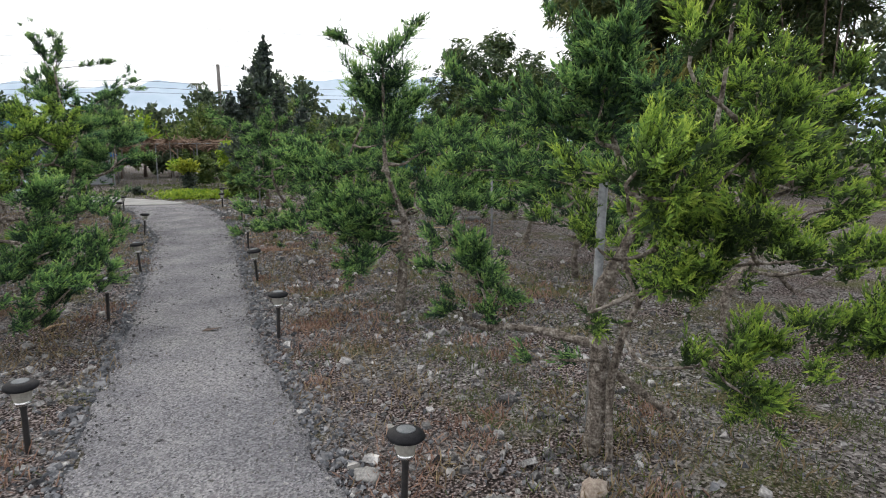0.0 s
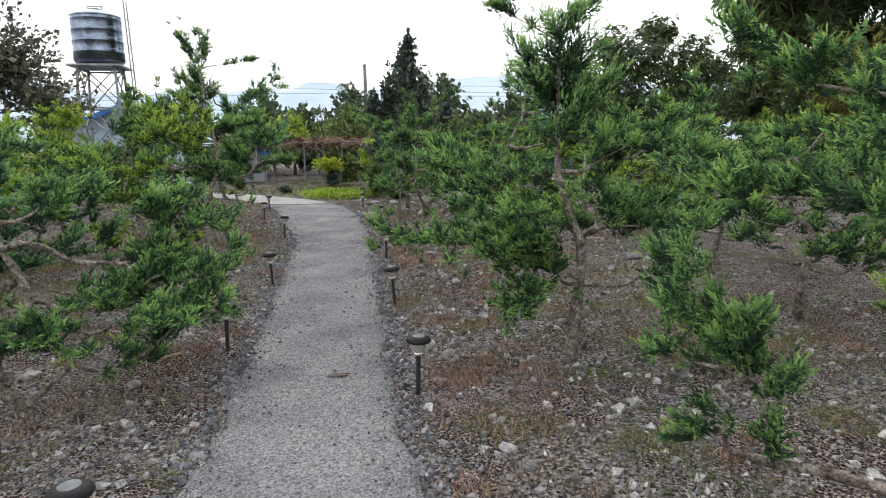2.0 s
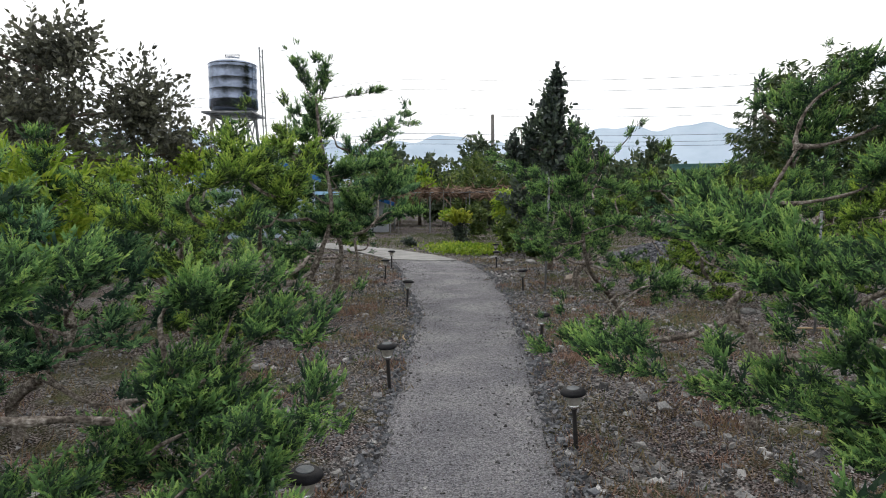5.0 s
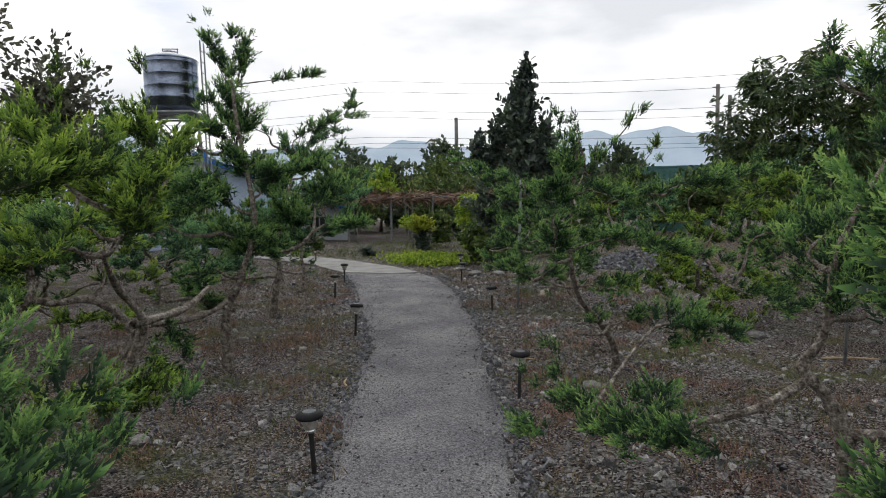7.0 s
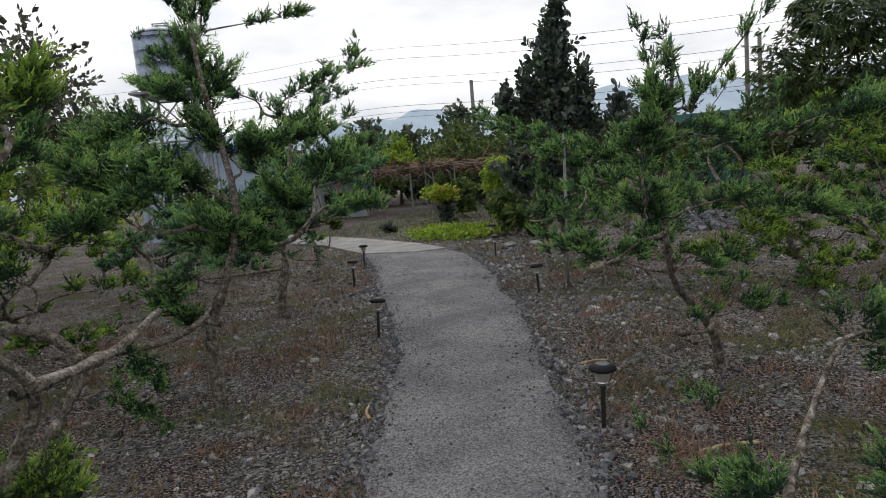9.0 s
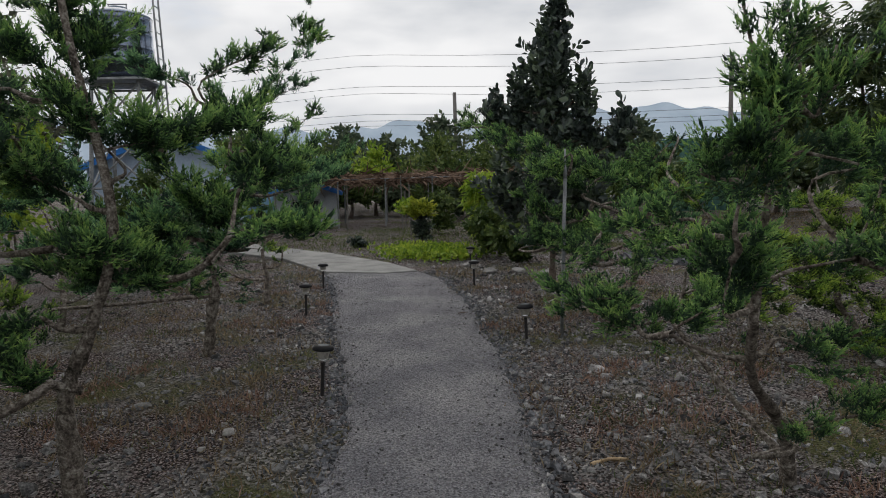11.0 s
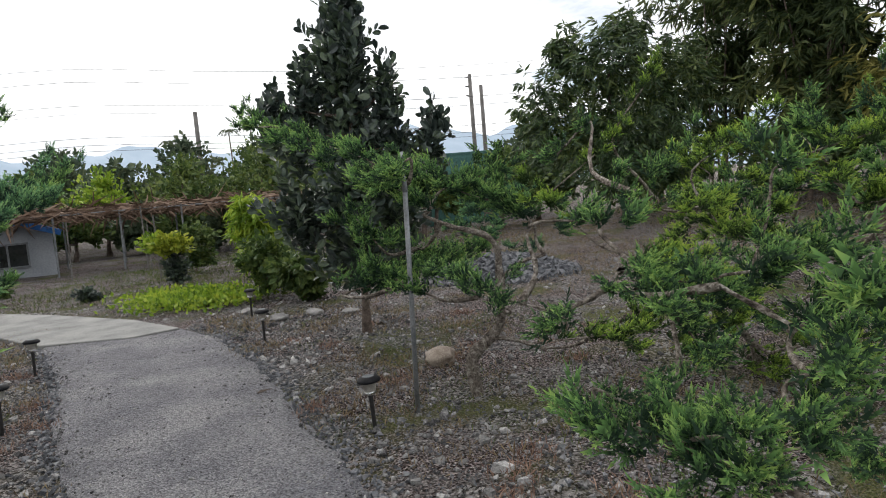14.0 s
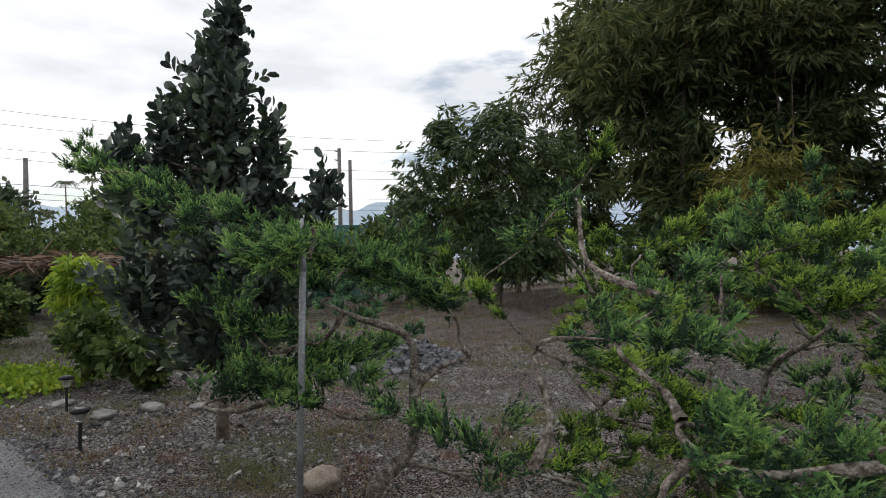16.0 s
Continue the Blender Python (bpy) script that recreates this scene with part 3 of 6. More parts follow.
def path_material():
    m = material("gravelly_cement_path", [(0.32, (0.225, 0.225, 0.250)), (0.5, (0.300, 0.297, 0.322)), (0.68, (0.385, 0.378, 0.395))], 0.92, 1.6, 95, 0.0, spec=0.2)
    n, l = m.node_tree.nodes, m.node_tree.links
    b = n["Principled BSDF"]
    tc = n.new("ShaderNodeTexCoord")
    grit, fine, fleck = n.new("ShaderNodeTexNoise"), n.new("ShaderNodeTexVoronoi"), n.new("ShaderNodeValToRGB")
    grit.inputs["Scale"].default_value, grit.inputs["Detail"].default_value = 130, 6
    fine.inputs["Scale"].default_value = 100
    l.new(tc.outputs["Object"], grit.inputs["Vector"])
    l.new(tc.outputs["Object"], fine.inputs["Vector"])
    # pale and dark grains
    fleck.color_ramp.elements[0].position, fleck.color_ramp.elements[0].color = 0.08, (0.34, 0.34, 0.35, 1)
    fleck.color_ramp.elements[1].position, fleck.color_ramp.elements[1].color = 0.95, (1.75, 1.74, 1.71, 1)
    l.new(fine.outputs["Color"], fleck.inputs[0])
    mul = n.new("ShaderNodeMix")
    mul.data_type, mul.blend_type = "RGBA", "MULTIPLY"
    mul.inputs[0].default_value = 0.85
    old = b.inputs["Base Color"].links[0].from_socket
    l.new(old, mul.inputs[6])
    l.new(fleck.outputs[0], mul.inputs[7])
    l.new(mul.outputs[2], b.inputs["Base Color"])
    bp, ad = n.new("ShaderNodeBump"), n.new("ShaderNodeMath")
    bp.inputs["Strength"].default_value, bp.inputs["Distance"].default_value = 1.0, 0.028
    l.new(grit.outputs[0], ad.inputs[0])
    l.new(fine.outputs["Distance"], ad.inputs[1])
    l.new(ad.outputs[0], bp.inputs["Height"])
    l.new(bp.outputs[0], b.inputs["Normal"])
    return m


M_PATH = path_material()


def grid_mesh(name, xs, ys, height, mat):
    X, Y = np.meshgrid(xs, ys)
    v = np.stack([X, Y, height(X, Y)], -1).reshape(-1, 3)
    a = (np.arange(len(ys) - 1)[:, None] * len(xs) + np.arange(len(xs) - 1)).ravel()
    return mesh_of(name, v, np.stack([a, a + 1, a + 1 + len(xs), a + len(xs)], 1), mat, True)


far = np.array([25, 40, 70, 130, 300, 800, 2500.0])
gx = np.concatenate([-far[::-1] - 4, np.arange(-16, 8, 0.16), far])
gy = np.concatenate([-far[::-1], np.arange(-4, 26, 0.16), 9 + far])
ground = tagged(new("ground", grid_mesh("ground", gx, gy, ground_height, M_GROUND)), "brown stony garden soil with slate chips and moss", "ground", kind="structure")

# the path: a crowned strip with ragged edges
ty = np.arange(-6, 16.62, 0.06)
tl, tr = path_sides(ty)
wob = lambda s: 0.014 * np.sin(ty * 5.1 + s) + 0.014 * np.sin(ty * 13.7 + 2 * s) + RNG.normal(0, 0.013, len(ty))
tl, tr = tl + wob(0.3), tr + wob(2.1)
u = np.concatenate([[-0.02], np.linspace(0, 1, 15), [1.02]])
PX = tl[:, None] + (tr - tl)[:, None] * u
PZ = LEVEL + 0.002 + 0.012 * np.sin(np.clip(u, 0, 1) * math.pi)[None] + 0.003 * np.sin(PX * 7) * np.sin(ty[:, None] * 6) - 0.05 * ((u < 0) | (u > 1))[None]
pv = np.stack([PX, np.repeat(ty[:, None], len(u), 1), PZ], -1).reshape(-1, 3)
pa = (np.arange(len(ty) - 1)[:, None] * len(u) + np.arange(len(u) - 1)).ravel()
tagged(new("path", mesh_of("path", pv, np.stack([pa, pa + 1, pa + 1 + len(u), pa + len(u)], 1), M_PATH, True)), "grey gravelly cement footpath with ragged edges", "path", kind="structure")

bm = bmesh.new()
top = [bm.verts.new((x, y, LEVEL + 0.03)) for x, y in SLAB]
f = bm.faces.new(top)
ext = bmesh.ops.extrude_face_region(bm, geom=[f])
bmesh.ops.translate(bm, vec=(0, 0, -0.12), verts=[e for e in ext["geom"] if isinstance(e, bmesh.types.BMVert)])
bmesh.ops.recalc_face_normals(bm, faces=bm.faces[:])
bmesh.ops.bevel(bm, geom=bm.edges[:], offset=0.01, segments=1, affect="EDGES")
slab = part("pavement", bm, M_CONCRETE, None)
tagged(slab, "pale worn concrete slab joining the footpath", "pavement", kind="structure")

# distant hills, 1.4 km off, with aerial haze painted into their pale blue
ang = np.radians(np.arange(-75, 95, 0.5))
ridge = 128 + 11 * np.sin(ang * 7 + 1) + 9 * np.sin(ang * 17) + 8 * np.sin(ang * 31 + 2) + 4 * np.sin(ang * 67) + 3 * np.sin(ang * 121 + 1)
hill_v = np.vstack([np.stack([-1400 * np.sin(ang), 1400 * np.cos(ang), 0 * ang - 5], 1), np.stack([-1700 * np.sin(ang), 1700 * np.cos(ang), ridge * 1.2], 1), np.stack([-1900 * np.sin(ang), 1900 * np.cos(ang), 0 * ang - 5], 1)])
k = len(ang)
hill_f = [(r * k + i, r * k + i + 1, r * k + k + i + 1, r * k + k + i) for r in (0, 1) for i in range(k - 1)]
tagged(new("backdrop", mesh_of("backdrop", hill_v, hill_f, M_HILL, True)), "mountain ridge far away, haze painted in as pale blue", "mountains", kind="structure")


# ---- junipers on both sides of the path ----
juniper((0.69, 2.79), [(0, 0, -0.05), (0.03, -0.01, 0.45), (0.01, 0.00, 0.64), (0.01, 0.00, 0.78), (0.07, -0.03, 0.94), (0.13, -0.06, 1.09), (0.17, -0.07, 1.24), (0.16, -0.07, 1.34), (0.08, -0.04, 1.44), (0.04, -0.02, 1.58)],
    [((-0.04, -0.11, 1.53), (-0.01, -0.12, 1.73), 0.11),
     ((-0.04, 0.02, 1.55), (-0.24, 0.12, 1.59), 0.09),
     ((-0.23, 0.11, 1.60), (-0.52, 0.25, 1.69), 0.07),
     ((-0.05, 0.02, 1.67), (-0.02, 0.01, 1.80), 0.10),
     ((0.09, -0.04, 1.62), (0.19, -0.09, 1.63), 0.10),
     ((0.02, -0.01, 1.71), (0.06, -0.03, 1.85), 0.10),
     ((-0.12, 0.06, 1.32), (-0.34, 0.16, 1.37), 0.08),
     ((-0.32, 0.15, 1.37), (-0.62, 0.29, 1.38), 0.07),
     ((0.06, -0.03, 1.51), (-0.04, 0.02, 1.51), 0.10),
     ((-0.02, 0.00, 1.61), (-0.21, 0.07, 1.62), 0.08),
     ((-0.16, 0.21, 1.62), (-0.64, 0.32, 1.82), 0.05),
     ((0.05, -0.08, 1.65), (0.19, -0.16, 1.68), 0.10),
     ((0.01, -0.06, 1.76), (0.07, -0.09, 1.92), 0.08),
     ((0.10, 0.11, 1.33), (-0.31, 0.25, 1.36), 0.06),
     ((-0.30, 0.30, 1.38), (-0.61, 0.37, 1.40), 0.05),
     ((0.21, -0.02, 1.32), (0.31, -0.07, 1.37), 0.09),
     ((-0.43, 0.35, 0.54), (-0.48, 0.36, 0.76), 0.07),
     ((-0.48, 0.40, 0.72), (-0.54, 0.41, 0.94), 0.09),
     ((-0.54, 0.51, 0.91), (-0.72, 0.53, 1.11), 0.08),
     ((-0.61, 0.31, 0.67), (-0.79, 0.34, 0.64), 0.04),
     ((-0.60, 0.36, 0.85), (-0.83, 0.39, 0.88), 0.04),
     ((-0.09, -0.32, 0.62), (-0.43, -0.15, 0.57), 0.02),
     ((0.08, 0.04, 1.70), (-0.06, 0.10, 1.88), 0.08)],
    density=330, girth=0.052, bare=[([(0.02, 0, 0.58), (-0.25, 0.2, 0.6), (-0.5, 0.38, 0.56)], 0.024), ([(0.03, 0, 0.5), (0.2, -0.05, 0.38), (0.35, -0.12, 0.27)], 0.024)])
juniper((0.76, 2.72), [(0, 0, -0.05), (0.00, -0.02, 0.50), (0.09, -0.20, 0.95), (0.13, -0.50, 1.30), (0.17, -0.60, 1.70), (0.20, -0.62, 2.40)],
    [((-0.20, -0.66, 1.12), (-0.27, -0.64, 1.18), 0.07),
     ((-0.12, -0.72, 1.01), (-0.01, -0.76, 1.08), 0.10),
     ((-0.09, -0.72, 1.18), (0.03, -0.76, 1.24), 0.09),
     ((-0.07, -0.84, 1.04), (0.01, -0.87, 1.12), 0.09),
     ((-0.23, -0.90, 1.38), (-0.10, -0.94, 1.52), 0.12),
     ((0.07, -0.82, 1.11), (0.16, -0.86, 1.25), 0.13),
     ((-0.06, -0.89, 1.71), (0.02, -0.92, 1.97), 0.09),
     ((0.13, -0.88, 1.53), (0.41, -1.02, 1.69), 0.05),
     ((0.18, -0.82, 1.30), (0.50, -0.99, 1.48), 0.06),
     ((0.22, -0.65, 1.09), (0.63, -0.86, 1.16), 0.06),
     ((0.05, -0.87, 1.37), (0.15, -0.91, 1.50), 0.11),
     ((-0.28, -0.68, 0.93), (-0.22, -0.69, 0.85), 0.04),
     ((-0.08, -0.91, 1.42), (-0.12, -0.90, 1.26), 0.08),
     ((0.14, -0.53, 0.69), (0.50, -0.71, 0.85), 0.12),
     ((0.20, -0.70, 0.69), (0.30, -0.75, 0.63), 0.08),
     ((0.45, -0.69, 0.80), (0.69, -0.85, 0.96), 0.12),
     ((-0.19, -0.73, 1.38), (-0.35, -0.69, 1.42), 0.05)],
    density=300, mat=M_JUNIPER_Y, size=0.062, girth=0.023)
juniper((-0.40, 5.40), [(0, 0, -0.05), (0.05, 0.00, 0.46), (0.07, 0.00, 0.84), (-0.06, 0.00, 1.24), (-0.09, 0.00, 1.56), (-0.08, 0.00, 2.20)],
    [((-0.08, -0.10, 0.85), (-0.51, -0.17, 1.02), 0.14),
     ((0.03, 0.00, 0.75), (-1.07, -0.05, 0.92), 0.12),
     ((-0.08, 0.00, 1.00), (-0.68, -0.03, 1.22), 0.13),
     ((0.16, 0.01, 0.96), (0.72, 0.03, 1.01), 0.13),
     ((0.52, 0.02, 0.66), (0.85, 0.04, 0.27), 0.17),
     ((0.90, 0.04, 0.19), (1.16, 0.05, -0.26), 0.17),
     ((0.74, 0.03, -0.07), (0.44, 0.02, -0.27), 0.17),
     ((0.16, 0.01, 1.40), (0.56, 0.03, 1.62), 0.13),
     ((-0.10, 0.20, 0.63), (-0.36, 0.28, 0.68), 0.19),
     ((0.07, 0.20, 0.89), (-0.14, 0.29, 1.06), 0.20),
     ((0.28, 0.31, 0.96), (0.74, 0.49, 1.16), 0.18),
     ((-0.34, -0.32, 0.66), (-0.30, -0.46, 0.54), 0.09),
     ((-0.57, 0.27, 1.24), (-0.87, 0.41, 1.45), 0.19),
     ((-0.09, 0.00, 1.48), (-0.08, 0.00, 2.12), 0.27),
     ((-0.10, 0.00, 2.16), (-0.47, -0.02, 2.39), 0.06),
     ((-0.07, 0.20, 2.23), (0.25, 0.31, 2.59), 0.06),
     ((0.16, 0.31, 1.18), (0.36, 0.47, 1.63), 0.15),
     ((0.51, 0.52, 1.46), (1.02, 0.80, 1.40), 0.18),
     ((-0.05, -0.20, 0.95), (-0.58, -0.26, 0.91), 0.10),
     ((-0.05, -0.20, 0.71), (-0.34, -0.28, 0.51), 0.08),
     ((-0.14, 0.21, 1.32), (-0.56, 0.34, 1.26), 0.11),
     ((0.17, 0.09, 1.10), (0.35, 0.12, 1.09), 0.13)],
    density=350)
juniper((-1.08, 7.45), [(0, 0, -0.05), (0.03, 0.00, 0.47), (-0.04, 0.00, 0.69), (-0.14, 0.00, 0.82), (-0.06, 0.00, 0.99), (-0.01, 0.00, 1.37), (0.19, -0.01, 1.80)],
    [((-0.7, -0.5, 0.62), (-1.15, 0.15, 0.5), 0.11),
     ((-0.55, -0.55, 0.62), (-0.95, -0.35, 0.58), 0.10),
     ((-0.05, 0.00, 1.03), (0.01, 0.00, 1.30), 0.16),
     ((-0.09, 0.20, 1.32), (0.15, 0.30, 1.52), 0.15),
     ((0.27, 0.19, 1.10), (0.62, 0.28, 0.98), 0.17),
     ((0.21, 0.19, 1.74), (0.38, 0.29, 2.10), 0.19),
     ((0.47, -0.21, 1.55), (0.63, -0.32, 1.71), 0.20),
     ((-0.75, 0.76, 0.82), (-0.41, 0.80, 0.79), 0.16),
     ((0.27, -0.01, 2.08), (0.57, -0.02, 2.29), 0.12),
     ((0.54, -0.02, 1.89), (0.75, -0.02, 2.02), 0.21),
     ((0.03, 0.30, 2.06), (-0.01, 0.45, 2.33), 0.06)],
    density=250, size=0.064, girth=0.048, bare=[([(-0.1, 0, 0.78), (-0.35, -0.2, 0.68), (-0.6, -0.4, 0.66)], 0.022), ([(0.0, 0, 0.55), (0.35, -0.1, 0.57), (0.7, -0.2, 0.62)], 0.03)])
juniper((-2.20, 10.20), [(0, 0, -0.05), (-0.03, -0.10, 0.25), (-0.12, -0.35, 0.50), (-0.25, -0.65, 0.75), (-0.28, -0.95, 1.10), (-0.25, -1.05, 1.60), (-0.20, -1.08, 2.00)],
    [((-0.39, -1.08, 1.10), (-0.36, -1.08, 1.33), 0.13),
     ((-0.28, -1.05, 1.78), (-0.37, -1.06, 2.19), 0.04),
     ((-0.06, -1.01, 1.83), (0.21, -0.97, 2.17), 0.04),
     ((-0.16, -1.03, 1.77), (-0.24, -1.04, 2.17), 0.03),
     ((-0.12, -1.02, 1.73), (-0.06, -1.01, 2.02), 0.05),
     ((-0.37, -1.18, 1.39), (-0.33, -1.19, 1.65), 0.11),
     ((-0.31, -1.18, 1.65), (-0.24, -1.19, 1.91), 0.09),
     ((-0.49, -0.79, 1.39), (-0.74, -0.78, 1.34), 0.08),
     ((-0.72, -0.38, 0.89), (-1.02, -0.41, 1.02), 0.11),
     ((-0.55, -0.70, 0.92), (-0.40, -0.70, 1.05), 0.09),
     ((-0.27, -0.88, 0.52), (-0.11, -0.91, 0.61), 0.07),
     ((-0.16, -0.86, 1.21), (0.09, -0.92, 1.28), 0.10),
     ((0.09, -0.47, 0.55), (0.23, -0.51, 0.60), 0.10),
     ((-0.15, -0.93, 1.62), (0.06, -0.99, 1.56), 0.10),
     ((-0.47, -1.18, 1.57), (-0.35, -1.19, 1.64), 0.07),
     ((-0.16, -0.67, 0.92), (0.02, -0.71, 0.85), 0.09),
     ((-1.00, -0.08, 1.01), (-0.83, -0.13, 0.93), 0.07),
     ((-0.91, -0.40, 0.98), (-0.78, -0.45, 1.02), 0.05),
     ((-0.97, 0.83, 1.38), (-0.63, 0.75, 1.38), 0.08),
     ((-0.89, 0.68, 1.04), (-1.18, 0.73, 1.14), 0.07),
     ((-0.67, 0.66, 1.19), (-0.37, 0.56, 1.12), 0.09),
     ((-0.46, 0.72, 0.99), (-0.35, 0.68, 0.85), 0.08),
     ((-0.65, 0.99, 1.34), (-0.44, 0.93, 1.51), 0.07),
     ((-0.51, 1.50, 1.82), (-0.74, 1.58, 1.62), 0.05),
     ((-0.91, 0.40, 1.13), (-1.03, 0.43, 1.02), 0.06),
     ((-0.92, -0.14, 0.92), (-0.68, -0.18, 0.83), 0.08),
     ((-0.66, -0.22, 0.85), (-0.47, -0.28, 0.90), 0.08),
     ((-0.49, -0.09, 0.98), (-0.31, -0.16, 1.04), 0.08),
     ((-0.77, 0.48, 1.17), (-0.49, 0.42, 1.09), 0.10),
     ((-0.47, 0.33, 1.19), (-0.20, 0.23, 1.23), 0.10),
     ((-0.33, 0.14, 1.05), (-0.14, 0.06, 1.16), 0.10),
     ((0.20, -0.67, 1.21), (0.85, -0.60, 1.04), 0.15),
     ((0.48, -0.67, 1.64), (1.06, -0.63, 1.75), 0.13),
     ((0.87, -0.87, 0.90), (1.23, -0.85, 0.77), 0.12),
     ((-0.03, -0.48, 1.52), (0.40, -0.43, 1.60), 0.11),
     ((1.00, -0.89, 1.27), (1.38, -0.89, 1.35), 0.13)],
    density=240, size=0.062, girth=0.04, bare=[([(-0.05, -0.05, 0.2), (-0.3, 0.15, 0.45), (-0.6, 0.4, 0.8)], 0.02)])
juniper((-1.30, 12.90), [(0, 0, -0.05), (0.02, -0.03, 0.20), (-0.15, -0.10, 0.50), (-0.10, -0.25, 0.85), (0.05, -0.20, 1.20)],
    [((-1.55, 0.14, 0.37), (-0.46, -0.60, 0.59), 0.11),
     ((0.33, -0.23, 1.57), (0.70, -0.49, 1.71), 0.16),
     ((0.58, -0.41, 1.23), (0.93, -0.65, 1.35), 0.16),
     ((0.11, -0.08, 0.96), (-0.20, 0.14, 1.12), 0.15),
     ((-0.13, 0.09, 0.70), (0.12, -0.08, 0.44), 0.15),
     ((0.35, -0.24, 0.63), (0.73, -0.51, 0.46), 0.15),
     ((-0.58, 0.41, 0.94), (-0.31, 0.22, 0.66), 0.14),
     ((-0.74, 0.52, 0.41), (-0.21, 0.14, 0.35), 0.12),
     ((-0.01, 0.01, 0.13), (0.38, -0.26, 0.08), 0.13),
     ((-0.90, -0.04, 0.99), (-0.45, -0.36, 0.82), 0.16),
     ((-1.20, 0.17, 1.25), (-1.47, 0.33, 1.52), 0.11),
     ((-0.53, 0.22, 1.28), (0.00, -0.17, 1.22), 0.13),
     ((-0.25, 0.27, 1.53), (0.13, -0.03, 1.84), 0.10),
     ((0.19, -0.10, 1.52), (0.51, -0.41, 1.35), 0.13),
     ((-0.02, -0.48, 0.35), (0.40, -0.90, 0.50), 0.14),
     ((-0.68, -0.21, 0.68), (-0.38, -0.44, 0.65), 0.15),
     ((-1.32, 0.24, 1.45), (-0.94, -0.01, 1.78), 0.07),
     ((-0.91, 0.05, 1.78), (-0.63, -0.14, 2.26), 0.05)],
    density=230, mat=M_JUNIPER_Y, size=0.075, girth=0.045)
juniper((-3.37, 3.99), [(0.00, 0.00, -0.05), (-0.05, -0.03, 0.14), (-0.14, -0.08, 0.30), (-0.10, -0.05, 0.46), (0.02, 0.00, 0.62), (0.07, 0.01, 0.74), (0.00, 0.03, 0.88), (-0.10, 0.04, 1.00), (-0.13, 0.05, 1.10)],
    [((0.37, 0.07, 0.53), (0.35, -0.17, 0.65), 0.07),
     ((0.50, 0.16, 0.57), (0.88, 0.41, 0.62), 0.11),
     ((0.55, 0.39, 0.38), (0.81, 0.58, 0.67), 0.13),
     ((0.63, 0.58, 0.59), (0.85, 0.74, 0.84), 0.08),
     ((-0.28, 0.13, 1.18), (-0.56, 0.00, 1.26), 0.15),
     ((-0.21, 0.38, 1.17), (-0.21, 0.72, 1.33), 0.16),
     ((0.15, -0.46, 0.83), (0.17, -0.77, 0.90), 0.11),
     ((0.18, -0.34, 0.66), (0.58, -0.11, 0.51), 0.08),
     ((0.17, 0.72, 0.79), (0.19, 0.99, 0.82), 0.16),
     ((0.16, 0.54, 0.65), (0.26, 0.84, 0.66), 0.15),
     ((0.14, 1.19, 0.93), (0.00, 1.49, 1.12), 0.17),
     ((-0.64, 0.31, 1.45), (-0.75, 0.75, 1.59), 0.15),
     ((-0.45, -0.27, 1.11), (-0.66, -0.38, 1.31), 0.18),
     ((-0.67, 0.11, 1.66), (-0.98, 0.20, 1.88), 0.13),
     ((0.10, 0.74, 0.80), (0.33, 0.98, 0.74), 0.13),
     ((0.37, 0.78, 0.58), (0.18, 0.57, 0.57), 0.10),
     ((0.44, 0.33, 0.50), (0.82, 0.71, 0.89), 0.05),
     ((0.03, 0.99, 1.10), (0.25, 1.18, 1.17), 0.15),
     ((0.29, 1.12, 0.94), (0.49, 1.29, 1.04), 0.11),
     ((0.12, 0.15, 0.38), (-0.07, 0.06, 0.50), 0.09),
     ((0.27, 0.36, 0.23), (0.35, 0.62, 0.23), 0.09),
     ((0.41, 0.55, 0.30), (0.51, 0.83, 0.44), 0.09),
     ((0.57, 0.75, 0.44), (0.63, 0.98, 0.66), 0.06),
     ((-0.13, -0.18, 0.61), (-0.31, -0.26, 0.66), 0.09),
     ((-0.35, -0.46, 0.55), (-0.49, -0.49, 0.47), 0.10),
     ((0.12, 0.22, 0.62), (0.16, 0.45, 0.63), 0.08),
     ((0.36, 0.64, 0.72), (0.41, 0.89, 0.75), 0.10)],
    density=300, girth=0.058, bare=[([(-0.02, -0.02, 1.03), (-0.14, -0.19, 1.05), (-0.25, -0.33, 1.11), (-0.34, -0.46, 1.16)], 0.030), ([(-0.11, 0.04, 1.00), (0.04, 0.06, 1.04), (0.09, 0.16, 0.99), (0.15, 0.27, 0.90), (0.23, 0.41, 0.87), (0.29, 0.53, 0.83)], 0.020), ([(0.06, 0.01, 0.72), (0.06, 0.11, 0.70), (0.10, 0.18, 0.63)], 0.022), ([(-0.04, -0.05, 0.28), (-0.10, -0.13, 0.35), (-0.20, -0.26, 0.31), (-0.29, -0.38, 0.28)], 0.030), ([(-0.03, -0.02, 0.10), (0.07, 0.09, 0.22), (0.14, 0.19, 0.30)], 0.026)])
